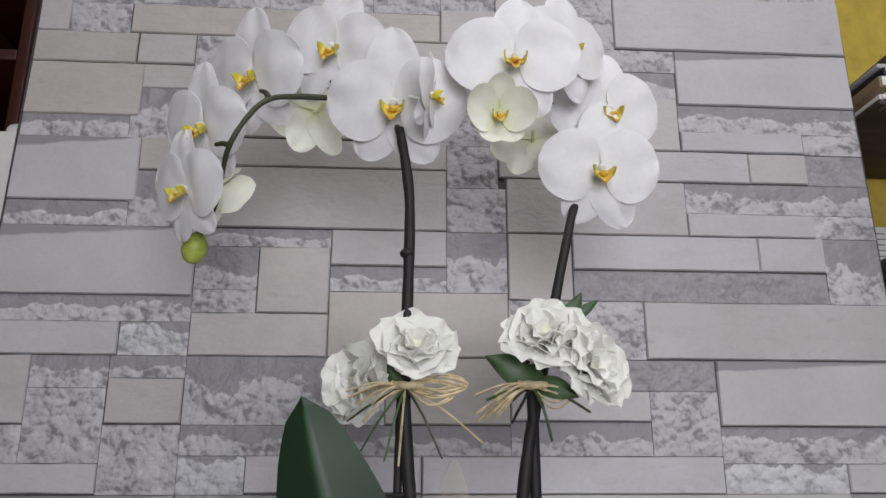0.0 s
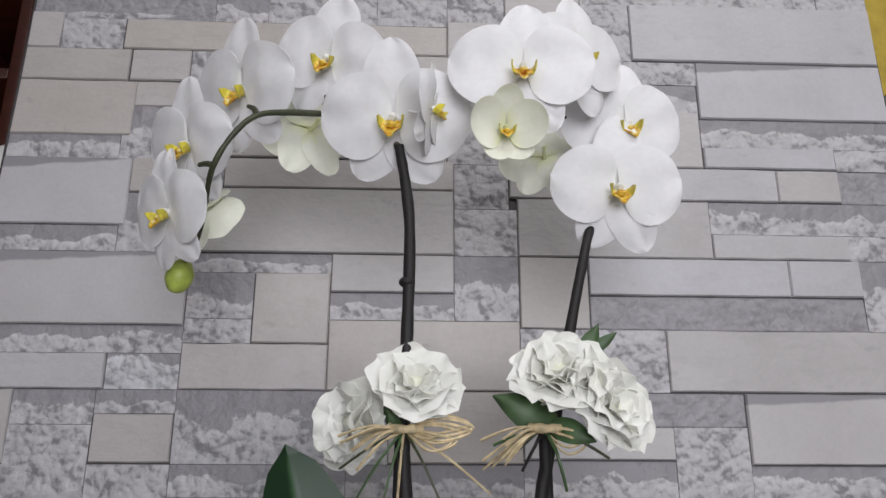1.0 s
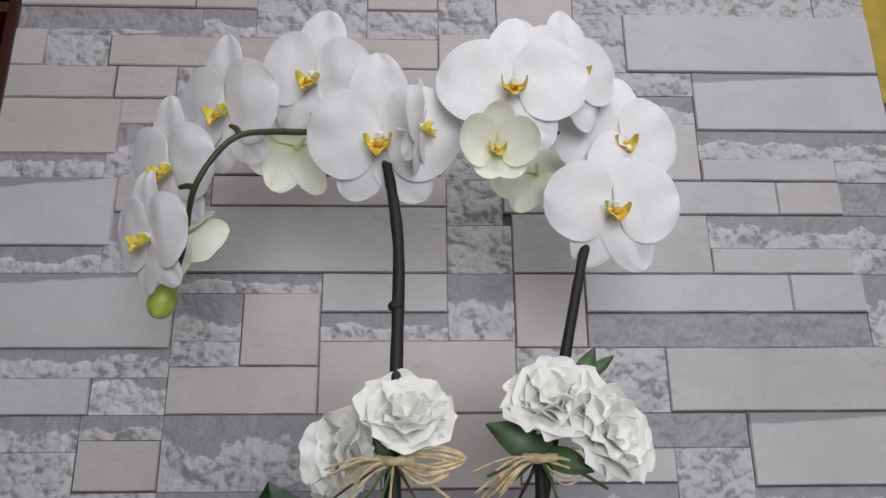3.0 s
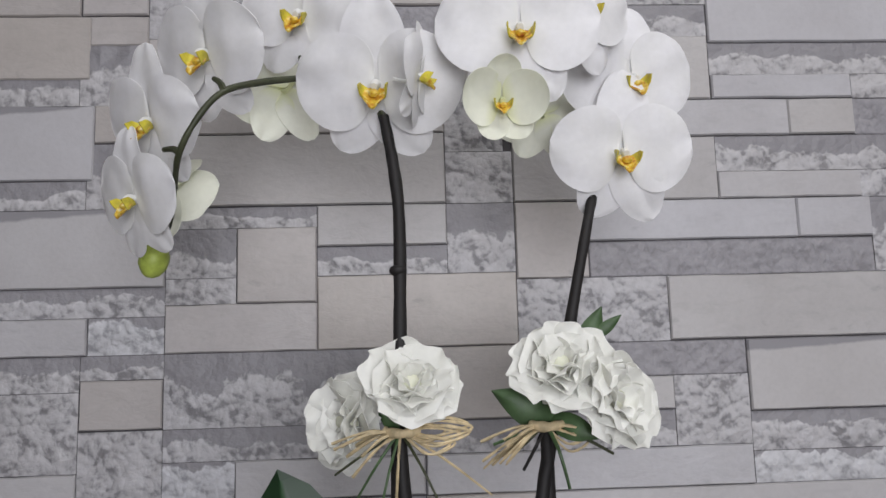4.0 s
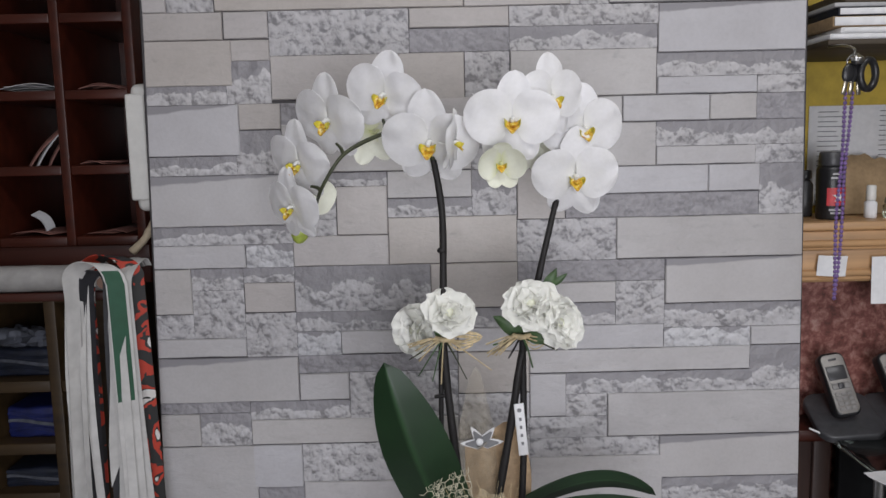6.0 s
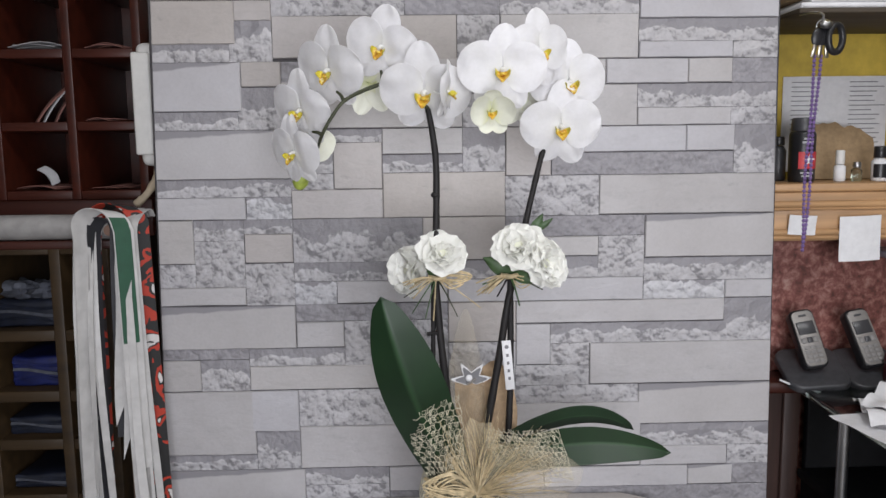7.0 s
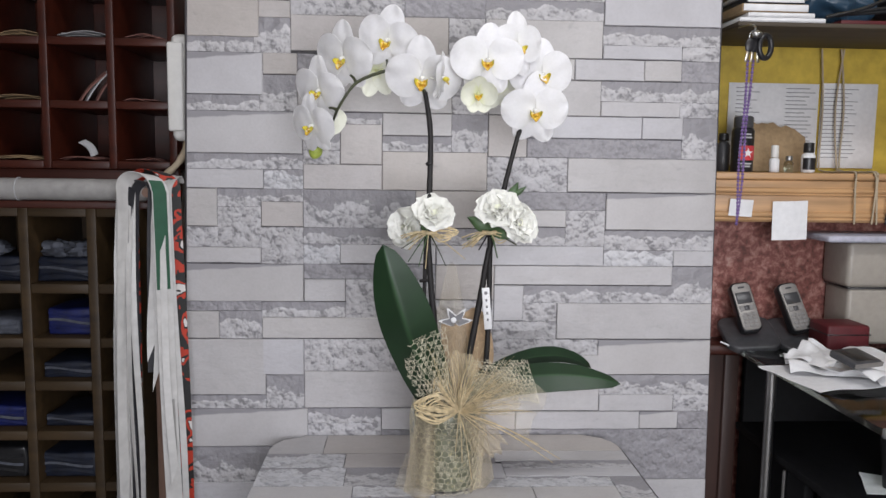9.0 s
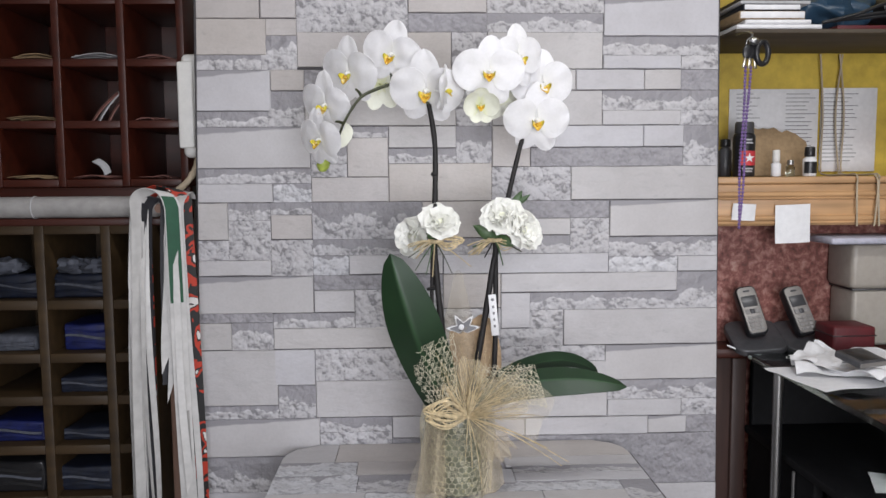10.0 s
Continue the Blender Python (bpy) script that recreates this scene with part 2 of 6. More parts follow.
M["kraft"] = plain("kraft_paper_brown", (0.43, 0.30, 0.18), 0.75, 0, 0.2, 140, 20, 0.3)
M["net"] = plain("lace_net_straw", (0.74, 0.69, 0.53), 0.6, 0, 0.2, 200, 30)


def leaf_material():
    m, tree, shader = nodes_of("orchid_leaf_green")
    coords, split = tree.nodes.new("ShaderNodeTexCoord"), tree.nodes.new("ShaderNodeSeparateXYZ")
    tree.links.new(coords.outputs["UV"], split.inputs[0])
    rib = ramp_node(tree, split.outputs["Y"], [(0.44, (0.010, 0.034, 0.012)), (0.5, (0.022, 0.066, 0.024)), (0.56, (0.010, 0.034, 0.012))])
    broad, fine = noise_node(tree, 18, 3), noise_node(tree, 130, 3)
    b = ramp_node(tree, broad.outputs["Fac"], [(0.3, (0.7, 0.75, 0.7)), (0.7, (1.1, 1.1, 1.0))])
    tree.links.new(mix_colour(tree, 1.0, rib.outputs[0], b.outputs[0], "MULTIPLY"), shader.inputs["Base Color"])
    shader.inputs["Roughness"].default_value = 0.46
    add_bump(tree, shader, fine.outputs["Fac"], 0.2, 0.0005)
    return m


M["leaf"] = leaf_material()


def sheer_material(name, colour, cover):
    m, tree, shader = nodes_of(name)
    weave = noise_node(tree, 900, 2)
    f = ramp_node(tree, weave.outputs["Fac"], [(0.3, (cover * 0.5,) * 3), (0.7, (min(1, cover * 1.5),) * 3)])
    shader.inputs["Base Color"].default_value, shader.inputs["Roughness"].default_value = (*colour, 1), 0.8
    clear, mixer = tree.nodes.new("ShaderNodeBsdfTransparent"), tree.nodes.new("ShaderNodeMixShader")
    tree.links.new(f.outputs[0], mixer.inputs[0])
    tree.links.new(clear.outputs[0], mixer.inputs[1])
    tree.links.new(shader.outputs[0], mixer.inputs[2])
    tree.links.new(mixer.outputs[0], tree.nodes["Material Output"].inputs["Surface"])
    return m


M["tulle_fine"] = sheer_material("tulle_fine_beige", (0.70, 0.62, 0.46), 0.10)
M["gauze"] = sheer_material("abaca_gauze_straw", (0.76, 0.65, 0.44), 0.20)
M["tulle"] = sheer_material("tulle_beige", (0.68, 0.58, 0.40), 0.23)


def glass_material(name, colour, rough=0.02):
    m, tree, shader = nodes_of(name)
    shader.inputs["Base Color"].default_value = (*colour, 1)
    shader.inputs["Transmission Weight"].default_value = 1.0
    shader.inputs["Roughness"].default_value, shader.inputs["IOR"].default_value = rough, 1.45
    return m


M["glass"] = glass_material("glass_green_tint", (0.80, 0.93, 0.88))
M["jar"] = plain("jar_moss_green", (0.17, 0.175, 0.12), 0.3, 0, 0.35, 70, 25, 0.3, specks=(0.42, 0.38, 0.22))
M["mahogany"] = wood("mahogany_red", (0.054, 0.0105, 0.005), 0.4)
M["oak"] = wood("cabinet_oak", (0.052, 0.031, 0.013), 0.5)
M["pine"] = wood("shelf_pine_orange", (0.56, 0.33, 0.16), 0.4, (5, 60, 60))
M["post"] = wood("post_brown", (0.21, 0.125, 0.09), 0.55, (60, 60, 5))
M["yellow"] = plain("wall_yellow_paint", (0.58, 0.42, 0.06), 0.6, 0, 0.15, 40, 5, 0.3)
M["plaster"] = plain("wall_plaster_cream", (0.40, 0.38, 0.36), 0.8, 0, 0.08, 60, 4, 0.2)
M["ceiling"] = plain("ceiling_white", (0.75, 0.74, 0.72), 0.85, 0, 0.05, 40, 3)
M["floor"] = plain("floor_tile_grey", (0.30, 0.28, 0.26), 0.4, 0, 0.12, 30, 4)


def marble_red():
    m, tree, shader = nodes_of("wall_marbled_red")
    t, u = noise_node(tree, 70, 6, 0.65), noise_node(tree, 9, 4)
    t.inputs["Distortion"].default_value = 0.3
    r = ramp_node(tree, t.outputs["Fac"], [(0.30, (0.075, 0.022, 0.018)), (0.48, (0.24, 0.085, 0.07)), (0.60, (0.40, 0.20, 0.17)), (0.72, (0.52, 0.33, 0.28))])
    b = ramp_node(tree, u.outputs["Fac"], [(0.35, (0.7, 0.65, 0.62)), (0.65, (1, 1, 1))])
    tree.links.new(mix_colour(tree, 1.0, r.outputs[0], b.outputs[0], "MULTIPLY"), shader.inputs["Base Color"])
    shader.inputs["Roughness"].default_value = 0.5
    return m


M["marble"] = marble_red()
M["white_plastic"] = plain("plastic_white", (0.72, 0.71, 0.68), 0.4, 0, 0.06, 60, 12)
M["beige_plastic"] = plain("plastic_beige", (0.34, 0.31, 0.27), 0.45, 0, 0.06, 80, 10)
M["paper"] = plain("paper_white", (0.78, 0.78, 0.79), 0.7, 0, 0.06, 90, 16)
M["paper_grey"] = plain("paper_grey", (0.44, 0.44, 0.45), 0.7, 0, 0.1, 90, 16)
M["black"] = plain("plastic_black", (0.018, 0.018, 0.020), 0.35, 0, 0.25, 90, 20)
M["dark_grey"] = plain("plastic_dark_grey", (0.06, 0.06, 0.065), 0.4, 0, 0.2, 90, 20)
M["silver"] = plain("plastic_silver", (0.24, 0.225, 0.21), 0.4, 0.3, 0.1, 120, 20)
M["chrome"] = plain("chrome_steel", (0.40, 0.40, 0.40), 0.32, 1.0, 0.08, 60, 10, 0.05)
M["steel"] = plain("key_steel", (0.50, 0.46, 0.38), 0.3, 1.0, 0.15, 200, 30)
M["screen"] = plain("screen_grey", (0.045, 0.045, 0.048), 0.3, 0, 0.1)
M["red_box"] = plain("box_red", (0.10, 0.010, 0.014), 0.55, 0, 0.2, 60, 12)
M["blue"] = plain("package_blue", (0.008, 0.014, 0.095), 0.5, 0, 0.35, 60, 20)
M["navy"] = plain("package_navy", (0.009, 0.013, 0.028), 0.55, 0, 0.4, 60, 20)
M["purple"] = plain("bead_purple", (0.20, 0.12, 0.32), 0.45, 0, 0.35, 400, 80)
M["ink"] = plain("print_ink_grey", (0.22, 0.22, 0.23), 0.7)
M["star_red"] = plain("print_red", (0.60, 0.05, 0.06), 0.5)
M["card"] = plain("cardboard_torn", (0.34, 0.235, 0.13), 0.85, 0, 0.18, 90, 14, 0.4)
M["satin"] = plain("satin_white", (0.53, 0.52, 0.505), 0.42, 0, 0.1, 40, 20)
M["satin_green"] = plain("ribbon_green", (0.010, 0.075, 0.036), 0.5, 0, 0.12, 60, 20)
M["satin_dark"] = plain("ribbon_black", (0.03, 0.03, 0.035), 0.5, 0, 0.3, 60, 20)
M["cord"] = plain("cord_beige", (0.46, 0.38, 0.27), 0.7)
M["pink"] = plain("paper_pink", (0.24, 0.11, 0.09), 0.75)
M["blue_grey"] = plain("bag_blue", (0.022, 0.055, 0.095), 0.35)
M["lilac"] = plain("sleeve_lilac", (0.46, 0.46, 0.54), 0.35)


def ribbon_print():
    m, tree, shader = nodes_of("ribbon_red_print")
    t = noise_node(tree, 24, 2, 0.4)
    t.inputs["Distortion"].default_value = 1.2
    r = ramp_node(tree, t.outputs["Fac"], [(0.0, (0.015, 0.015, 0.015)), (0.49, (0.42, 0.035, 0.015)), (0.585, (0.015, 0.015, 0.015)), (0.62, (0.6, 0.58, 0.56))])
    r.color_ramp.interpolation = "CONSTANT"
    tree.links.new(r.outputs[0], shader.inputs["Base Color"])
    shader.inputs["Roughness"].default_value = 0.5
    return m


M["ribbon_red"] = ribbon_print()

# ---- mesh helpers ----
ORIGIN = {}


def thing(name, at, label, category, group="", kind=""):
    ob = new(name)
    ob.location, ob.empty_display_size = at, 0.02
    ORIGIN[ob.name] = Vector(at)
    return tagged(ob, label, category, group, kind)


def part(name, bm, material, parent, label="", smooth=True):
    """Links a bmesh in world places as one mesh object under a thing or a part."""
    base = ORIGIN[parent.name]
    bmesh.ops.translate(bm, verts=bm.verts, vec=-base)
    mesh = bpy.data.meshes.new(name)
    bm.to_mesh(mesh)
    bm.free()
    mesh.materials.append(material)
    if smooth:
        mesh.shade_smooth()
        mesh.set_sharp_from_angle(angle=radians(48))
    ob = new(name, mesh)
    ob.parent = parent
    ORIGIN[ob.name] = base
    if label:
        tagged(ob, label)
    return ob


def structure(name, bm, material, label, category):
    mesh = bpy.data.meshes.new(name)
    bm.to_mesh(mesh)
    bm.free()
    mesh.materials.append(material)
    ob = new(name, mesh)
    ORIGIN[ob.name] = Vector((0, 0, 0))
    return tagged(ob, label, category, "", "structure")


def box(x0, x1, y0, y1, z0, z1, bevel=0.002, segments=2, bm=None):
    own = bmesh.new()
    bmesh.ops.create_cube(own, size=1)
    for v in own.verts:
        v.co = Vector(((x0 + x1) / 2 + v.co.x * (x1 - x0), (y0 + y1) / 2 + v.co.y * (y1 - y0), (z0 + z1) / 2 + v.co.z * (z1 - z0)))
    b = min(bevel, 0.45 * min(x1 - x0, y1 - y0, z1 - z0))
    if b > 0:
        bmesh.ops.bevel(own, geom=own.edges[:], offset=b, segments=segments, affect="EDGES", profile=0.5)
    if bm is None:
        return own
    return join(bm, own)


def join(bm, other):
    mesh = bpy.data.meshes.new("piece")
    other.to_mesh(mesh)
    other.free()
    bm.from_mesh(mesh)
    bpy.data.meshes.remove(mesh)
    return bm


def moved(bm, m):
    bmesh.ops.transform(bm, matrix=m, verts=bm.verts)
    return bm


def shell(fn, nu, nv, thick, bm=None):
    """A closed thin sheet: fn(u, v) for u and v from 0 to 1, with u and v kept as UV."""
    bm = bm or bmesh.new()
    uv = bm.loops.layers.uv.verify()
    P = [[Vector(fn(i / nu, j / nv)) for j in range(nv + 1)] for i in range(nu + 1)]
    N = []
    for i in range(nu + 1):
        row = []
        for j in range(nv + 1):
            du = P[min(i + 1, nu)][j] - P[max(i - 1, 0)][j]
            dv = P[i][min(j + 1, nv)] - P[i][max(j - 1, 0)]
            n = du.cross(dv)
            row.append(n.normalized() if n.length > 1e-12 else Vector((0, -1, 0)))
        N.append(row)
    sides = []
    for s in (0.5, -0.5):
        sides.append([[bm.verts.new(P[i][j] + N[i][j] * thick * s) for j in range(nv + 1)] for i in range(nu + 1)])

    def face(vs, uvs):
        f = bm.faces.new(vs)
        for l, c in zip(f.loops, uvs):
            l[uv].uv = c
    for k, g in enumerate(sides):
        for i in range(nu):
            for j in range(nv):
                idx = [(i, j), (i + 1, j), (i + 1, j + 1), (i, j + 1)]
                if k:
                    idx.reverse()
                face([g[a][b] for a, b in idx], [(a / nu, b / nv) for a, b in idx])
    rim = [(i, 0) for i in range(nu + 1)] + [(nu, j) for j in range(1, nv + 1)] + [(i, nv) for i in range(nu - 1, -1, -1)] + [(0, j) for j in range(nv - 1, 0, -1)]
    for a, b in zip(rim, rim[1:] + rim[:1]):
        face([sides[0][b[0]][b[1]], sides[0][a[0]][a[1]], sides[1][a[0]][a[1]], sides[1][b[0]][b[1]]], [(p / nu, q / nv) for p, q in (b, a, a, b)])
    return bm


def spline(points, steps=6):
    """A smooth line through the points."""
    P = [Vector(p) for p in points]
    if len(P) < 3 or steps < 2:
        return P
    out = []
    for i in range(len(P) - 1):
        a, b, c, d = P[max(i - 1, 0)], P[i], P[i + 1], P[min(i + 2, len(P) - 1)]
        for k in range(steps):
            t = k / steps
            out.append(0.5 * (2 * b + (c - a) * t + (2 * a - 5 * b + 4 * c - d) * t * t + (3 * b - a - 3 * c + d) * t ** 3))
    return out + [P[-1]]


def tube(points, radius, sides=8, steps=6, bm=None, wobble=0.0, flat=1.0):
    """A round or flattened rod along a line; radius is a number or a pair for start and end."""
    bm = bm or bmesh.new()
    P = spline(points, steps)
    r0, r1 = radius if isinstance(radius, tuple) else (radius, radius)
    rings, up = [], Vector((0.13, 0.31, 0.94))
    for i, p in enumerate(P):
        way = (P[min(i + 1, len(P) - 1)] - P[max(i - 1, 0)]).normalized()
        side = way.cross(up)
        side = side.normalized() if side.length > 1e-4 else Vector((1, 0, 0))
        top = side.cross(way).normalized()
        r = (r0 + (r1 - r0) * i / max(1, len(P) - 1)) * (1 + wobble * random.uniform(-1, 1))
        rings.append([bm.verts.new(p + side * r * math.cos(2 * math.pi * k / sides) + top * r * flat * math.sin(2 * math.pi * k / sides)) for k in range(sides)])
    for a, b in zip(rings, rings[1:]):
        for k in range(sides):
            bm.faces.new((a[k], a[(k + 1) % sides], b[(k + 1) % sides], b[k]))
    bm.faces.new(list(reversed(rings[0])))
    bm.faces.new(rings[-1])
    return bm


def lathe(profile, at, sides=32, bm=None):
    """A turned body: rows of radius and height above at."""
    bm = bm or bmesh.new()
    x, y, z = at
    rings = [[bm.verts.new((x + r * math.cos(2 * math.pi * k / sides), y + r * math.sin(2 * math.pi * k / sides), z + h)) for k in range(sides)] for r, h in profile]
    for a, b in zip(rings, rings[1:]):
        for k in range(sides):
            bm.faces.new((a[k], a[(k + 1) % sides], b[(k + 1) % sides], b[k]))
    bm.faces.new(list(reversed(rings[0])))
    bm.faces.new(rings[-1])
    return bm


def blob(at, rx, ry, rz, rough=0.0, bm=None, seg=16):
    own = bmesh.new()
    bmesh.ops.create_uvsphere(own, u_segments=seg, v_segments=seg * 2 // 3, radius=1)
    for v in own.verts:
        k = 1 + rough * noise.noise(v.co * 2.3 + Vector(at) * 31)
        v.co = Vector((at[0] + v.co.x * rx * k, at[1] + v.co.y * ry * k, at[2] + v.co.z * rz * k))
    return own if bm is None else join(bm, own)


def crumple(bm, cell, amount, cuts=0):
    for v in bm.verts:
        v.co += noise.noise_vector(v.co / cell) * amount
    return bm


# ---- the room ----
def wall_box(name, x0, x1, y0, y1, z0, z1, material, label, category="wall"):
    return structure(name, box(x0, x1, y0, y1, z0, z1, 0), material, label, category)


wall_box("floor", -2.3, 2.6, -1.5, 1.4, -0.1, 0.0, M["floor"], "grey tiled floor of a small shop", "floor")
wall_box("ceiling", -2.3, 2.6, -1.5, 1.4, 2.6, 2.7, M["ceiling"], "plain white plastered ceiling", "ceiling")
wall_box("wall_north", -2.3, 0.40, 1.15, 1.25, 0.0, 2.6, M["plaster"], "cream plastered wall behind the shelves")
wall_box("wall_west", -2.4, -2.3, -1.5, 1.4, 0.0, 2.6, M["plaster"], "cream plastered side wall of the shop")
wall_box("wall_east", 2.6, 2.7, -1.5, 1.4, 0.0, 2.6, M["plaster"], "cream plastered side wall of the shop")
front = bmesh.new()
for x0, x1, z0, z1 in ((-2.3, -0.35, 0, 2.6), (0.75, 2.6, 0, 2.6), (-0.35, 0.75, 0, 0.7), (-0.35, 0.75, 1.8, 2.6)):
    box(x0, x1, -1.5, -1.4, z0, z1, 0, bm=front)
structure("wall_south", front, M["plaster"], "shop front wall with a square window", "wall")
wall_box("wall_yellow", 0.40, 2.6, 1.02, 1.12, 1.0, 2.6, M["yellow"], "mustard yellow painted wall above the shelf")
wall_box("wall_marbled", 0.40, 2.6, 0.955, 1.055, 0.0, 1.20, M["marble"], "dark red sponge-marbled wall below the shelf")

lamp_body = thing("ceiling_light", (0.45, -0.30, 2.6), "white ceiling tube light fitting", "lamp")
part("housing", box(-0.18, 1.08, -0.44, -0.16, 2.54, 2.60, 0.01), M["white_plastic"], lamp_body)

# ---- the backdrop board with stone-effect wallpaper ----
def board_left(z):
    return -0.451 - 0.0235 * max(0.0, 1.59 - z)


def board_right(z):
    return 0.473 + 0.0190 * max(0.0, 1.59 - z)


def board_slab(y0, y1, z0, z1, inset):
    """A thin upright slab a little wider at its foot."""
    bm = box(-1.0, 1.0, y0, y1, z0, z1, 0)
    for v in bm.verts:
        v.co.x = board_left(v.co.z) + inset if v.co.x < 0 else board_right(v.co.z) - inset
    return bm


board = structure("backdrop_board", board_slab(0.8035, 0.825, 0.55, 1.80, 0.0), M["board_edge"],
                  "upright board covered with grey stone-effect wallpaper", "backdrop")
part("wallpaper_sheet", board_slab(0.8015, 0.8034, 0.56, 1.79, 0.0015), M["joint"], board, "printed joints between the stones")
CRUST = {"S": 0.0040, "T": 0.0042, "W": 0.0034, "D": 0.0012, "R": 0.0030, "Q": 0.0022, "P": 0.0028}
stone_count = 0


def stone(tone, x0, x1, z0, z1):
    """One embossed stone of the wallpaper: smooth ones flat with a soft rim, split ones with a broken face."""
    global stone_count
    stone_count += 1
    rng = random.Random(stone_count)
    gap = rng.choice((0.0002, 0.0004, 0.0008)) if tone in "STW" else 0.0003
    x0, x1, z0, z1 = x0 + gap, x1 - gap, z0 + (rng.uniform(0.0007, 0.0019) if tone in "STW" else 0.0006), z1
    proud = CRUST[tone] + rng.uniform(-0.0004, 0.0004)
    rugged = tone in "RQP"
    nx = max(2, min(9, round((x1 - x0) / 0.016))) if rugged else 2
    nz = max(2, min(5, round((z1 - z0) / 0.014))) if rugged else 2
    xs = [x0] + [x0 + (x1 - x0) * (i / nx) for i in range(1, nx)] + [x1]
    zs = [z0] + [z0 + (z1 - z0) * (i / nz) for i in range(1, nz)] + [z1]
    if not rugged:
        rim, n = 0.0011, max(2, min(7, round((x1 - x0) / 0.03)))
        xs = [x0, x0 + rim] + [x0 + (x1 - x0) * i / n for i in range(1, n)] + [x1 - rim, x1]
        zs = [z0, z0 + rim, z1 - rim, z1]
    cx, cz = (x0 + x1) / 2, (z0 + z1) / 2
    verts, faces, uvs = [], [], []
    for i, x in enumerate(xs):
        for j, z in enumerate(zs):
            edge = i in (0, len(xs) - 1) or j in (0, len(zs) - 1)
            out = proud * (0.5 if edge else 1.0)
            wx = wz = 0.0
            if rugged and not edge:
                out += rng.uniform(-0.0012, 0.0016)
                wx, wz = rng.uniform(-0.003, 0.003), rng.uniform(-0.0025, 0.0025)
            if not rugged:
                wx = 0.0006 * noise.noise(Vector((x0 * 50, z * 60, 1.0 + i))) if i in (0, len(xs) - 1) else 0.0
                wz = 0.0008 * noise.noise(Vector((x * 45, z0 * 50, 2.0 + j // 2)))
            u = (x - x0) / (x1 - x0)
            slide = (1 - u) * (board_left(z) + 0.001 - x0 if x0 < -0.465 else 0.0) + u * (board_right(z) - 0.001 - x1 if x1 > 0.465 else 0.0)
            verts.append((x + wx + slide - cx, -out, z + wz - cz))
            uvs.append(((x - x0) / (x1 - x0), (z - z0) / (z1 - z0)))
    nzv = len(zs)
    for i in range(len(xs) - 1):
        for j in range(nzv - 1):
            faces.append((i * nzv + j, (i + 1) * nzv + j, (i + 1) * nzv + j + 1, i * nzv + j + 1))
    # the sides down to the sheet
    ring = [i * nzv for i in range(len(xs))] + [(len(xs) - 1) * nzv + j for j in range(1, nzv)] + [i * nzv + nzv - 1 for i in range(len(xs) - 2, -1, -1)] + [j for j in range(nzv - 2, 0, -1)]
    base = len(verts)
    for k in ring:
        verts.append((verts[k][0], 0.0, verts[k][2]))
        uvs.append(uvs[k])
    for k in range(len(ring)):
        n = (k + 1) % len(ring)
        faces.append((ring[n], ring[k], base + k, base + n))
    mesh = bpy.data.meshes.new("stone")
    mesh.from_pydata(verts, [], faces)
    layer = mesh.uv_layers.new(name="UVMap")
    for loop in mesh.loops:
        layer.data[loop.index].uv = uvs[loop.vertex_index]
    mesh.materials.append(M[tone])
    ob = new("stone", mesh)
    ob.parent = board
    ob.location = (cx, 0.8013, cz)
    return ob



# ---- the covered table ----
TOP = 0.800
table = thing("side_table", (0.0, 0.55, 0.0), "small rounded table covered with grey stone-effect wallpaper", "table")


def rounded_plan(x0, x1, y0, y1, r, n=10):
    pts = []
    for cx, cy, a in ((x1 - r, y1 - r, 0), (x0 + r, y1 - r, 90), (x0 + r, y0 + r, 180), (x1 - r, y0 + r, 270)):
        pts += [(cx + r * math.cos(radians(a + 90 * k / n)), cy + r * math.sin(radians(a + 90 * k / n))) for k in range(n + 1)]
    return pts


def slab(plan, z0, z1, bevel):
    bm = bmesh.new()
    low = [bm.verts.new((x, y, z0)) for x, y in plan]
    f = bm.faces.new(low)
    ext = bmesh.ops.extrude_face_region(bm, geom=[f])
    tops = [g for g in ext["geom"] if isinstance(g, bmesh.types.BMVert)]
    bmesh.ops.translate(bm, verts=tops, vec=(0, 0, z1 - z0))
    edges = [e for e in bm.edges if all(abs(v.co.z - z1) < 1e-6 for v in e.verts)]
    bmesh.ops.bevel(bm, geom=edges, offset=bevel, segments=3, affect="EDGES", profile=0.5)
    bmesh.ops.recalc_face_normals(bm, faces=bm.faces)
    return bm


tabletop = part("tabletop", slab(rounded_plan(-0.308, 0.310, 0.26, 0.797, 0.07), TOP - 0.045, TOP - 0.002, 0.006), M["joint"], table)
for lx in (-0.2, 0.2):
    for ly in (0.36, 0.68):
        part("leg", lathe([(0.018, 0.0), (0.016, 0.02), (0.020, 0.6), (0.022, TOP - 0.05)], (lx, ly, 0.0), 16), M["dark_grey"], table)


def table_reach(y):
    """Half the width of the tabletop at that depth."""
    r, back = 0.07, 0.797
    d = max(0.0, y - (back - r))
    return 0.306 - r + math.sqrt(max(0.0, r * r - d * d))


def table_stone(tone, x0, x1, y0, y1):
    """One stone of the sheet on the tabletop, trimmed to its rounded corners."""
    rng = random.Random(round(1000 * (x0 + 3 * y0)))

    def fn(u, v):
        y = y0 + 0.0014 + (y1 - y0 - 0.0022) * v
        half = table_reach(y) - 0.002
        x = max(-half - 0.004, min(half - 0.002, x0 + 0.0006 + (x1 - x0 - 0.0012) * u))
        lift = 0.0012 * noise.noise(Vector((x * 60, y * 60, 3))) if tone in "RQP" else 0.0
        return (x, y, TOP + lift)
    part("stone", shell(fn, 6, 4, 0.003 + rng.uniform(-0.0005, 0.0005)), M[tone], tabletop, smooth=False)


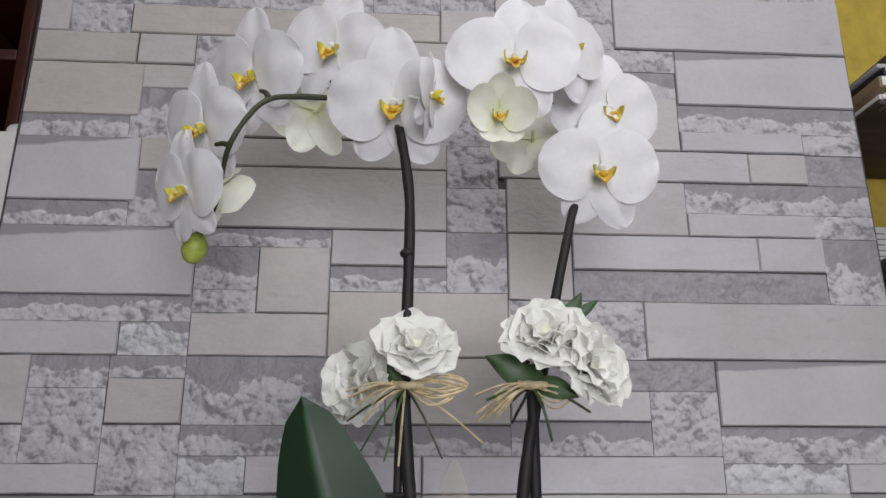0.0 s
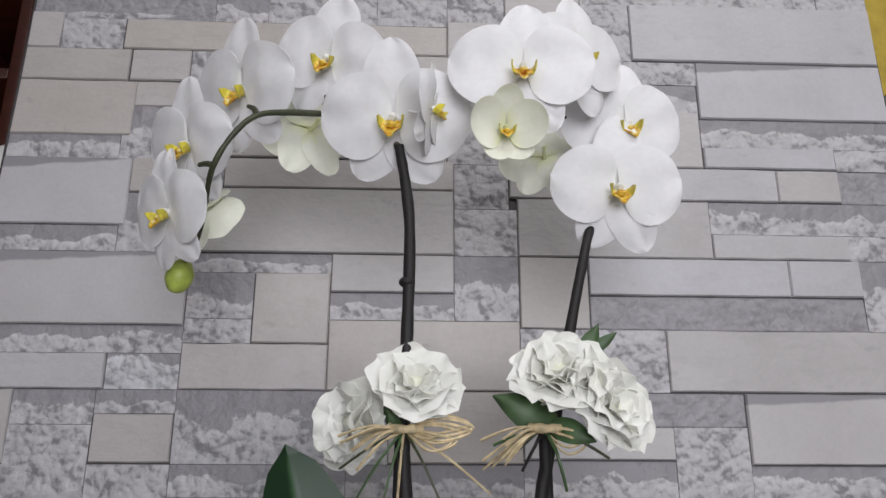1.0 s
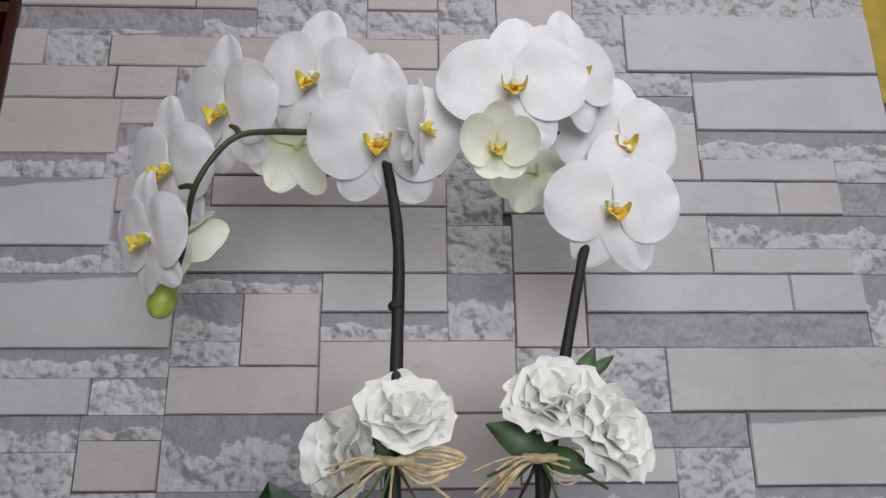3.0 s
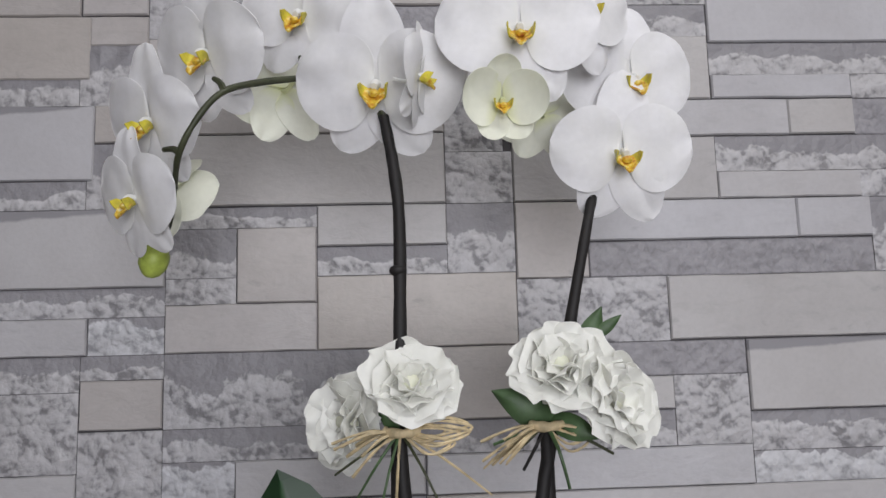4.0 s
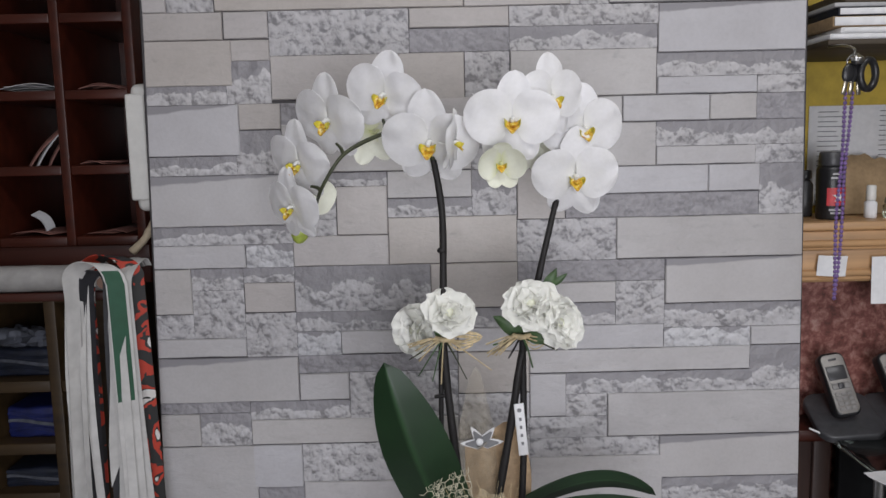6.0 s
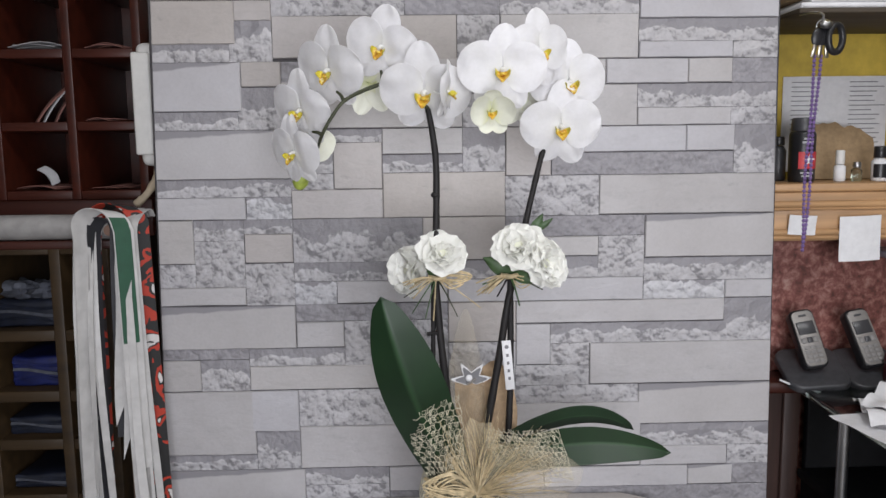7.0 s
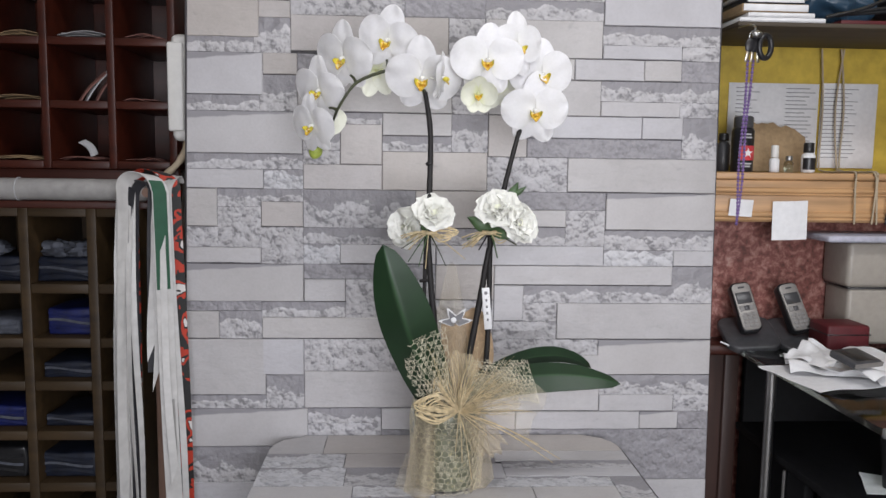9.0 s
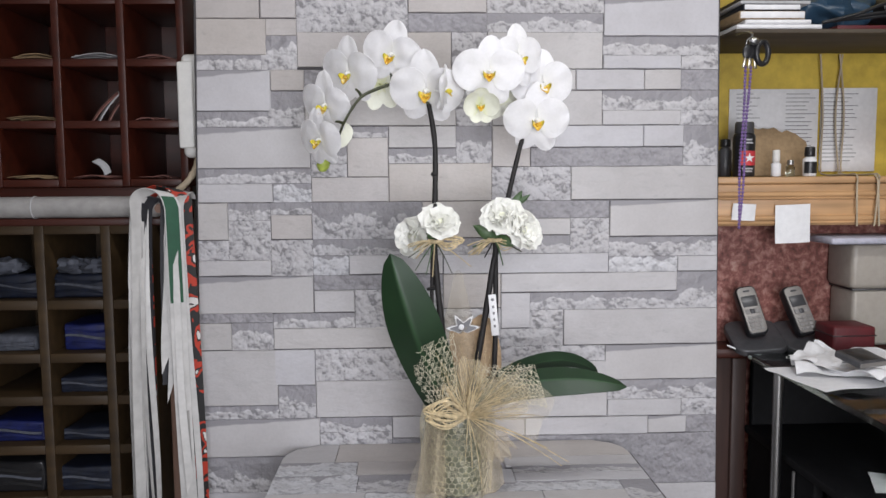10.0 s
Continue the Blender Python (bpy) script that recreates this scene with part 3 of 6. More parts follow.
for tone, x0, x1, y0, y1 in (
        ("S", -0.32, -0.215, 0.706, 0.796), ("W", -0.215, 0.03, 0.706, 0.796), ("W", 0.03, 0.32, 0.716, 0.796),
        ("P", -0.32, -0.175, 0.646, 0.706), ("W", -0.175, 0.03, 0.646, 0.706), ("D", 0.03, 0.075, 0.660, 0.716), ("S", 0.075, 0.32, 0.672, 0.716),
        ("P", -0.32, -0.170, 0.574, 0.646), ("Q", -0.170, 0.03, 0.574, 0.646), ("S", 0.03, 0.085, 0.600, 0.660), ("Q", 0.085, 0.32, 0.640, 0.672),
        ("S", 0.085, 0.32, 0.606, 0.640), ("P", 0.03, 0.25, 0.566, 0.606), ("Q", 0.25, 0.32, 0.520, 0.606),
        ("S", -0.32, -0.155, 0.500, 0.574), ("P", -0.155, -0.03, 0.535, 0.574), ("D", -0.155, -0.03, 0.500, 0.535), ("S", -0.03, 0.12, 0.500, 0.566),
        ("S", 0.12, 0.25, 0.500, 0.566), ("P", 0.25, 0.32, 0.500, 0.520),
        ("R", -0.32, -0.05, 0.43, 0.50), ("S", -0.05, 0.32, 0.43, 0.50), ("S", -0.32, 0.10, 0.36, 0.43), ("Q", 0.10, 0.32, 0.36, 0.43)):
    table_stone(tone, x0, x1, y0, y1)

# ---- the potted orchid ----
orchid = thing("potted_orchid", (-0.012, 0.585, TOP), "white two-stemmed moth orchid in a net-wrapped pot on the table", "potted plant")
pot = part("pot", lathe([(0.040, 0.003), (0.046, 0.006), (0.049, 0.06), (0.051, 0.115), (0.049, 0.125), (0.043, 0.126), (0.041, 0.112), (0.02, 0.110)], (-0.012, 0.585, TOP)), M["jar"], orchid, "mossy green pot")

stem_a = part("stem", tube([(-0.020, 0.585, 0.93), (-0.036, 0.582, 1.08), (-0.044, 0.580, 1.18), (-0.043, 0.580, 1.25), (-0.042, 0.580, 1.325), (-0.045, 0.580, 1.362), (-0.051, 0.583, 1.398)], (0.0050, 0.0037), 10, wobble=0.07), M["stem"], orchid)
part("node", blob((-0.0435, 0.580, 1.294), 0.0058, 0.0058, 0.004), M["stem"], stem_a)
part("branch", tube([(-0.051, 0.585, 1.396), (-0.060, 0.600, 1.422), (-0.082, 0.604, 1.438), (-0.107, 0.596, 1.430), (-0.130, 0.576, 1.420), (-0.150, 0.556, 1.407), (-0.164, 0.550, 1.389), (-0.177, 0.556, 1.368), (-0.186, 0.578, 1.351), (-0.194, 0.600, 1.336), (-0.202, 0.614, 1.325), (-0.208, 0.624, 1.320)], (0.0029, 0.0014), 8, wobble=0.08), M["stem_green"], stem_a)
for a, b in (((-0.150, 0.556, 1.407), (-0.159, 0.566, 1.419)), ((-0.177, 0.556, 1.368), (-0.189, 0.564, 1.372)), ((-0.186, 0.578, 1.351), (-0.198, 0.592, 1.345)), ((-0.107, 0.596, 1.430), (-0.108, 0.598, 1.446))):
    part("flower_stalk", tube([a, (Vector(a) + Vector(b)) / 2 + Vector((0.001, -0.001, 0.001)), b], (0.0026, 0.0016), 7, 3), M["stem_green"], stem_a)
part("stake", tube([(-0.050, 0.588, 0.94), (-0.049, 0.587, 1.08), (-0.047, 0.586, 1.19)], 0.0032, 8), M["stem"], orchid)
part("clip", tube([(-0.056, 0.584, 1.118), (-0.036, 0.579, 1.121)], 0.0025, 8), M["stem"], orchid)
stem_b = part("stem", tube([(0.010, 0.590, 0.94), (0.034, 0.585, 1.078), (0.045, 0.582, 1.152), (0.056, 0.592, 1.194), (0.073, 0.594, 1.271), (0.088, 0.604, 1.328), (0.100, 0.624, 1.368), (0.097, 0.624, 1.424), (0.074, 0.602, 1.448), (0.046, 0.580, 1.453)], (0.0052, 0.0024), 10, wobble=0.07), M["stem"], orchid)
part("branch", tube([(0.086, 0.612, 1.436), (0.066, 0.590, 1.432), (0.046, 0.566, 1.432)], (0.0020, 0.0014), 8), M["stem_green"], stem_b)
part("stake", tube([(0.046, 0.592, 0.95), (0.050, 0.588, 1.06), (0.049, 0.584, 1.20)], 0.0042, 8), M["stem"], orchid)
part("bud", moved(blob((0, 0, 0), 0.0105, 0.0105, 0.0135, 0.08), pose(-0.217, 0.639, 1.312, 8, 14, 0)), M["bud"], orchid, "closed lime green flower bud")
part("bud_stalk", tube([(-0.208, 0.624, 1.320), (-0.211, 0.631, 1.324), (-0.214, 0.637, 1.322)], 0.0015, 6), M["stem_green"], orchid)


def petal_shape(angle, length, width, y0, cup, ruffle, seed):
    """A broad thin petal in the flower's own plane (x across, z up, facing -y)."""
    ca, sa = math.cos(radians(angle)), math.sin(radians(angle))

    def fn(u, v):
        w = 2 * v - 1
        u = 0.4 * u + 0.6 * (0.5 - 0.5 * math.cos(math.pi * u))
        half = width * math.sqrt(max(0.0, 1 - (2 * u ** 0.82 - 1) ** 2)) + 0.0015 * (1 - u)
        along, across = 0.002 + length * u, half * w
        y = y0 - cup * length * (4 * u * (1 - u)) * 0.12 + 0.07 * length * u * u - 0.02 * width * (1 - w * w) * math.sin(math.pi * u) + 0.0014 * math.cos(5 * w + seed) * u * u * half / width
        y += ruffle * noise.noise(Vector((along * 60, across * 60, seed)))
        return (along * ca - across * sa, y, along * sa + across * ca)
    return fn


def flower(at, turn, nod, lean, size, tone="petal", openness=1.0, lip="lip", seed=0, label=""):
    """An orchid bloom with its lip at the given place: column, three sepals, two broad petals and a yellow lip."""
    spin = pose(0, 0, 0, nod, 0, turn) @ pose(0, 0, 0, 0, lean, 0) @ Matrix.Scale(size, 4)
    m = Matrix.Translation(Vector(at) - (spin @ Vector((0, -0.011, -0.005)))) @ spin
    rng = random.Random(seed)
    bm = tube([(0, 0.0, 0.002), (0, -0.005, 0.0032), (0, -0.009, 0.0016)], (0.0030, 0.0022), 10)
    tube([(0, 0.001, 0), (0, 0.012, -0.004), (0, 0.026, -0.002)], (0.0022, 0.0018), 6, bm=bm)
    own = part("flower", moved(bm, m), M[tone], orchid, label or "white moth orchid bloom with a yellow lip")
    close = 1.0 - openness
    shapes = [("sepal", 90 + rng.uniform(-4, 4), 0.055, 0.0200, 0.003), ("sepal", -60 + rng.uniform(-5, 5), 0.047, 0.0175, 0.003), ("sepal", -120 + rng.uniform(-5, 5), 0.047, 0.0175, 0.0035),
              ("petal", 12 + rng.uniform(-4, 4), 0.0505, 0.0295, 0.0), ("petal", 168 + rng.uniform(-4, 4), 0.0505, 0.0295, 0.0006)]
    for k, (name, angle, length, width, y0) in enumerate(shapes):
        length, width = length * rng.uniform(0.95, 1.05), width * rng.uniform(0.95, 1.05)
        fn = petal_shape(angle, length, width, y0, rng.uniform(0.2, 0.5), 0.0022, seed * 7 + k)
        if close:
            flat = fn

            def fn(u, v, flat=flat):
                x, y, z = flat(u, v)
                r = math.hypot(x, z)
                a = close * 1.5 * r / 0.05
                return (x * math.cos(a), y - r * math.sin(a) * 0.9, z * math.cos(a))
        part(name, moved(shell(fn, 13, 12, 0.0004), m), M[tone], own)
    # the lip: two upright side lobes and a forward tongue
    for s in (-1, 1):
        lobe = shell(lambda u, v: (s * (0.0022 + 0.0062 * math.sin(u * 1.7)), -0.004 - 0.009 * u + 0.003 * (2 * v - 1), -0.004 + 0.007 * u * u + 0.0034 * (2 * v - 1) * math.sin(math.pi * min(1, u * 0.85 + 0.1)) + 0.0005), 6, 5, 0.0009)
        part("side_lobe", moved(lobe, m), M["lip_yellow"], own)
    tongue = shell(lambda u, v: ((2 * v - 1) * (0.003 + 0.0045 * math.sin(math.pi * u ** 0.7)), -0.005 - 0.012 * u, -0.003 - 0.008 * u + 0.0035 * (2 * v - 1) ** 2), 7, 6, 0.0012)
    blob((0, -0.010, -0.0025), 0.0035, 0.003, 0.0025, 0.3, bm=tongue, seg=10)
    part("lip", moved(tongue, m), M[lip], own)
    return own


#       place (m)            turn nod lean size
flower((-0.176, 0.586, 1.436), -38, 20, 8, 1.00, seed=1)
flower((-0.057, 0.571, 1.407), -10, 22, 3, 1.08, seed=2)
flower((0.035, 0.533, 1.432), -4, 8, 2, 1.00, seed=3)
flower((0.128, 0.598, 1.422), 10, 10, -8, 0.98, seed=4)
flower((0.115, 0.593, 1.366), 4, 13, 2, 1.02, seed=5)
flower((-0.222, 0.589, 1.339), -42, 16, 4, 0.86, seed=6)
flower((-0.211, 0.585, 1.389), -40, 20, 8, 0.94, seed=7)
flower((-0.111, 0.584, 1.464), -22, 18, 16, 0.95, seed=8)
flower((0.086, 0.556, 1.457), 30, 6, -4, 0.90, seed=9)
flower((-0.021, 0.559, 1.412), 76, 8, 4, 0.66, seed=10)
flower((0.023, 0.536, 1.388), 2, 10, 0, 0.66, "petal_green", 0.55, seed=11, label="half-open greenish white orchid bloom")
flower((-0.130, 0.640, 1.428), -150, 6, 10, 0.86, "petal_green", 0.85, seed=12, label="greenish orchid bloom seen from behind")
flower((-0.205, 0.632, 1.350), 150, 24, -6, 0.82, "petal_green", 0.7, seed=13, label="greenish orchid bloom seen from behind")
flower((0.066, 0.636, 1.405), 170, 12, 0, 0.74, "petal_green", 0.8, seed=14, label="greenish orchid bloom seen from behind")
flower((0.002, 0.592, 1.440), -100, 6, 0, 0.64, "petal", 0.7, seed=15)


def leaf(name, base, tip, bulge, width, side, fold, label, droop=0.0):
    """A thick strap leaf along an arc, folded along its midrib."""
    a, c, b = Vector(base), Vector(bulge), Vector(tip)
    side = Vector(side).normalized()

    def fn(u, v):
        p = a * (1 - u) ** 2 + c * 2 * u * (1 - u) + b * u * u
        way = (2 * (1 - u) * (c - a) + 2 * u * (b - c)).normalized()
        s = (side - way * side.dot(way)).normalized()
        n = way.cross(s)
        w = 2 * v - 1
        half = width * (0.32 + 0.68 * math.sin(math.pi * min(1.0, 0.18 + 0.62 * u))) * math.sqrt(max(0.0, 1 - max(0.0, (u - 0.45) / 0.55) ** 2.3))
        return p + s * half * w + n * (fold * half * abs(w) - droop * half * w * w) + n * 0.0012 * noise.noise(p * 40)
    return part(name, shell(fn, 20, 12, 0.0022), M["leaf"], orchid, label)


leaf("leaf", (-0.026, 0.575, 0.925), (-0.110, 0.512, 1.181), (-0.080, 0.500, 1.06), 0.040, (0.90, -0.12, 0.30), 0.42, "glossy dark green strap leaf")
leaf("leaf", (0.015, 0.575, 0.945), (0.246, 0.545, 0.970), (0.13, 0.545, 1.004), 0.026, (0.05, -0.75, -0.65), 0.20, "glossy dark green strap leaf")
leaf("leaf", (0.020, 0.605, 0.950), (0.214, 0.600, 0.980), (0.145, 0.610, 1.030), 0.016, (0.0, 0.45, -0.90), 0.10, "glossy dark green strap leaf")

# the wrapping of the pot: lace net, sheer tulle, kraft paper and a raffia bow
CX, CY = -0.012, 0.585


def wrap_point(a, h):
    """Net round the pot: a is the angle, h from 0 at the table to 1 at the tied neck."""
    r = 0.054 + 0.006 * h - 0.010 * max(0.0, h - 0.75) / 0.25 + 0.003 * math.sin(5 * a + 1.0) * h
    return Vector((CX + r * math.cos(a), CY + r * math.sin(a), TOP + 0.003 + 0.138 * h))


def lace(fn, cols, rows, keep, r=0.00045, rings=0.30, seed=1):
    """Honeycomb lace: fn maps (u, v); keep says which cells stand; small square eyelets on some knots."""
    rng = random.Random(seed)
    bm = bmesh.new()
    high = 0.75 * rows + 0.25

    def at(x, y):
        return fn(min(1.0, max(0.0, x / cols)), min(1.0, max(0.0, y / high)))
    for j in range(rows):
        for i in range(cols):
            if not keep((i + 0.5) / cols, (j + 0.5) / rows):
                continue
            cx, cy = i + 0.5 + 0.5 * (j % 2), 0.5 + 0.75 * j
            knots = [(cx, cy - 0.5), (cx + 0.5, cy - 0.25), (cx + 0.5, cy + 0.25), (cx, cy + 0.5), (cx - 0.5, cy + 0.25), (cx - 0.5, cy - 0.25)]
            P = [at(*k) for k in knots]
            for a, b in ((5, 0), (0, 1), (1, 2)):
                if (P[a] - P[b]).length > 1e-5:
                    tube([P[a], P[b]], r, 3, 1, bm=bm)
            if rng.random() < 0.55:
                Q = [at(cx + 0.5 * (x - cx), cy + 0.5 * (y - cy)) for x, y in knots]
                for a in range(6):
                    tube([Q[a], Q[a - 1]], r * 0.6, 3, 1, bm=bm)
            if rng.random() < rings:
                k = 0.22
                sq = [at(cx + dx * k, cy - 0.5 + dz * k) for dx, dz in ((-1, -1), (1, -1), (1, 1), (-1, 1), (-1, -1))]
                for a, b in zip(sq, sq[1:]):
                    if (a - b).length > 1e-5:
                        tube([a, b], r * 0.85, 4, 1, bm=bm)
    return bm


part("lace_net", lace(lambda u, v: wrap_point(2 * math.pi * u, v), 34, 16, lambda u, v: True, r=0.0004, rings=0.3), M["net"], orchid, "straw-coloured lace net round the pot", smooth=False)


def collar_left(u, v):
    """Flap of net that stands up over the foot of the upright leaf."""
    bottom = Vector((-0.055 + 0.045 * u, 0.525 - 0.004 * u, 0.945))
    top = Vector((-0.092 + 0.072 * u, 0.478 + 0.018 * u, 1.045 + 0.026 * u))
    p = bottom.lerp(top, v)
    return p + Vector((0.004 * noise.noise(p * 60), 0.004 * math.sin(8 * u + 3 * v), 0))


def collar_right(u, v):
    """Flap of net that lies along the spreading leaf."""
    inner = Vector((0.020 - 0.012 * v, 0.532, 0.965 + 0.052 * v))
    outer = Vector((0.120 - 0.020 * v, 0.522, 0.948 + 0.066 * v))
    p = inner.lerp(outer, u)
    return p + Vector((0, 0.005 * math.sin(6 * u + 2 * v), 0.003 * noise.noise(p * 50)))


part("net_flap", lace(collar_left, 9, 13, lambda u, v: not (v > 0.8 and u < 0.25), 0.00042, 0.35, 3), M["net"], orchid, "stiff lace net flap", smooth=False)
part("net_flap", lace(collar_right, 16, 10, lambda u, v: True, 0.00042, 0.28, 4), M["net"], orchid, "stiff lace net flap", smooth=False)
part("tulle", shell(lambda u, v: (-0.078 + 0.052 * u + 0.02 * v * (1 - u), 0.545 - 0.03 * math.sin(math.pi * u) + 0.006 * math.sin(9 * u), TOP + 0.004 + 0.128 * v), 12, 8, 0.0005), M["tulle"], orchid, "sheer beige tulle")
part("tulle", shell(lambda u, v: (0.022 + 0.042 * u - 0.020 * v * u, 0.535 + 0.05 * u + 0.006 * math.sin(8 * u), TOP + 0.004 + 0.120 * v), 12, 8, 0.0005), M["tulle"], orchid, "sheer beige tulle")
part("tulle", shell(lambda u, v: (-0.004 + 0.10 * u + 0.035 * v * u, 0.516 + 0.008 * math.sin(10 * v + 3 * u), 0.935 - 0.045 * u + (0.035 + 0.055 * math.sin(2.4 * u)) * v), 16, 10, 0.0004), M["tulle_fine"], orchid, "sheer beige tulle")
part("tulle", shell(lambda u, v: (-0.022 + 0.044 * u - 0.006 * v, 0.592 + 0.02 * v + 0.005 * math.sin(7 * u), 0.96 + (0.10 + 0.085 * math.sin(math.pi * (0.1 + 0.8 * u)) ** 2) * v), 12, 10, 0.0004), M["tulle_fine"], orchid, "sheer beige tulle")
part("tulle", shell(lambda u, v: (-0.092 + 0.03 * u + 0.045 * v * (1 - 0.4 * u), 0.560 - 0.02 * u + 0.006 * math.sin(9 * v), TOP + 0.004 + 0.132 * v), 12, 10, 0.0004), M["tulle_fine"], orchid, "sheer beige tulle")
part("kraft_paper", shell(lambda u, v: (-0.020 + (0.070 + 0.012 * math.sin(math.pi * v)) * u, 0.605 + 0.022 * v - 0.008 * math.sin(math.pi * u), 0.935 + 0.108 * v + 0.030 * v * (1 - abs(u - 0.72) / 0.72) ** 1.2), 12, 12, 0.0012), M["kraft"], orchid, "crumpled brown kraft paper")

tie = part("raffia_bow", tube([(CX - 0.050, CY - 0.028, 0.938), (CX - 0.02, CY - 0.055, 0.936), (CX + 0.02, CY - 0.056, 0.936), (CX + 0.05, CY - 0.03, 0.938)], 0.0026, 8, wobble=0.15), M["raffia"], orchid, "natural raffia bow")
KNOT = Vector((0.001, 0.515, 0.938))
rng = random.Random(5)
for k in range(11):
    # loops of the bow to one side, standing and lying
    reach, rise = rng.uniform(0.046, 0.066), rng.uniform(-0.006, 0.018)
    spread = rng.uniform(0.008, 0.016)
    part("raffia_loop", tube([KNOT, KNOT + Vector((-reach * 0.5, -0.006, rise + spread)), KNOT + Vector((-reach, -0.004, rise * 0.8)), KNOT + Vector((-reach * 0.55, -0.009, rise - spread)), KNOT], 0.0012, 5, 6, wobble=0.3), M["raffia"], tie)
for k in range(5):
    reach, rise = rng.uniform(0.020, 0.035), rng.uniform(0.03, 0.05)
    part("raffia_loop", tube([KNOT, KNOT + Vector((-0.012 - 0.3 * reach, -0.004, rise * 0.7)), KNOT + Vector((-reach, 0.002, rise)), KNOT + Vector((-0.034, 0.0, rise * 0.45)), KNOT], 0.0008, 5, 6, wobble=0.3), M["raffia"], tie)
for k in range(40):
    a, length = rng.uniform(-45, 105), rng.uniform(0.02, 0.07)
    end = KNOT + Vector((length * math.cos(radians(a)), rng.uniform(-0.012, 0.012), length * math.sin(radians(a))))
    mid = KNOT.lerp(end, 0.5) + Vector((0, -0.008, rng.uniform(0.0, 0.012)))
    part("raffia_strand", tube([KNOT, mid, end], (0.0006, 0.0003), 4, 5, wobble=0.3), M["raffia"], tie)
for dx, dz, dy in ((0.150, -0.072, 0.0), (0.142, -0.082, 0.01), (0.118, -0.050, 0.0), (0.006, -0.075, -0.004), (-0.004, -0.060, -0.002), (0.020, -0.10, -0.006)):
    part("raffia_strand", tube([KNOT, KNOT + Vector((dx * 0.5, -0.012, dz * 0.35)), KNOT + Vector((dx, dy, dz))], (0.0009, 0.0006), 4, 6, wobble=0.2), M["raffia"], tie)



def gauze_fan(lo, hi, length, pleats, depth, material, label):
    """A pleated fan of gauze gathered at the knot, from angle lo to hi, with a frayed outer edge."""
    def fn(u, v):
        a = radians(lo + (hi - lo) * v)
        reach = length * u * (0.55 + 0.45 * math.sin(math.pi * min(1.0, 0.12 + 0.8 * v)) + 0.16 * noise.noise(Vector((v * 9, lo, 2))))
        return KNOT + Vector((reach * math.cos(a), 0.004 + depth * u * math.sin(2 * math.pi * pleats * v) + 0.010 * u * u, reach * math.sin(a)))
    return part("gauze", shell(fn, 10, 44, 0.0004), M[material], tie, label)


gauze_fan(58, 118, 0.085, 4, 0.006, "gauze", "frayed straw-coloured gauze")
gauze_fan(-8, 56, 0.100, 5, 0.007, "gauze", "frayed straw-coloured gauze")
gauze_fan(-72, -22, 0.092, 5, 0.006, "tulle", "sheer beige tulle")
gauze_fan(112, 160, 0.060, 4, 0.005, "tulle", "sheer beige tulle")
rng = random.Random(17)
for k in range(80):
    # loose curling fibres
    a, length, ph = rng.choice((rng.uniform(60, 120), rng.uniform(-5, 50))), rng.uniform(0.05, 0.115), rng.uniform(0, 6)
    way, side = Vector((math.cos(radians(a)), 0, math.sin(radians(a)))), Vector((-math.sin(radians(a)), 0, math.cos(radians(a))))
    pts = [KNOT + way * length * t + side * 0.007 * math.sin(5 * t + ph) * t + Vector((0, -0.006 - 0.006 * math.sin(4 * t + ph), 0)) for t in (0.0, 0.25, 0.5, 0.75, 1.0)]
    part("raffia_strand", tube(pts, (0.0004, 0.0002), 3, 4), M["raffia"], tie)

# the butterfly ornament and the tag
butterfly = thing("butterfly_ornament", (0.0, 0.601, 1.052), "small silver and black butterfly ornament on the paper", "ornament")
for s, up in ((-1, 0), (1, 0), (-1, 1), (1, 1)):
    def wing(u, v, s=s, up=up, grow=1.0):
        w = 2 * v - 1
        half = 0.0078 * (1 - u) ** 0.8 * min(1.0, 0.35 + 3 * u) * grow
        along = 0.024 * u * (grow if u > 0.5 else 1)
        a = radians((55 if up else 8)) if s > 0 else radians(180 - (60 if up else 5))
        return (0.0 + along * math.cos(a) - half * w * math.sin(a), 0.600 - 0.004 * u, 1.052 + along * math.sin(a) + half * w * math.cos(a))
    w = part("wing", shell(lambda u, v: wing(u, v, s, up, 1.12), 8, 6, 0.0012), M["paper"], butterfly)
    part("wing_print", shell(lambda u, v: Vector(wing(0.10 + 0.82 * u, v, s, up, 0.92)) + Vector((0, -0.0016, 0)), 8, 6, 0.0010), M["ink"], w)
part("body", tube([(-0.006, 0.597, 1.047), (0.006, 0.596, 1.055)], (0.0022, 0.0016), 8), M["silver"], butterfly)
part("body", blob((-0.003, 0.595, 1.056), 0.0045, 0.002, 0.0045), M["paper"], butterfly)

tag = thing("plant_tag", (0.048, 0.575, 1.038), "white plastic plant tag hung on the stem", "tag")
card = part("card", moved(box(-0.0058, 0.0058, -0.0006, 0.0006, -0.028, 0.036, 0.0005, 1), pose(0.046, 0.575, 1.074, 0, -5, 0)), M["paper"], tag)
part("hole", moved(blob((0, -0.0008, 0.028), 0.0026, 0.0006, 0.0026), pose(0.046, 0.575, 1.074, 0, -5, 0)), M["ink"], card)
for k in range(4):
    part("print_bar", moved(box(-0.0014, 0.0016, -0.0014, -0.0007, 0.015 - 0.010 * k, 0.019 - 0.010 * k, 0.0002, 1), pose(0.046, 0.575, 1.074, 0, -5, 0)), M["ink"], card)
part("loop", tube([(0.0435, 0.5745, 1.102), (0.040, 0.578, 1.106), (0.037, 0.582, 1.104)], 0.0012, 6), M["black"], tag)


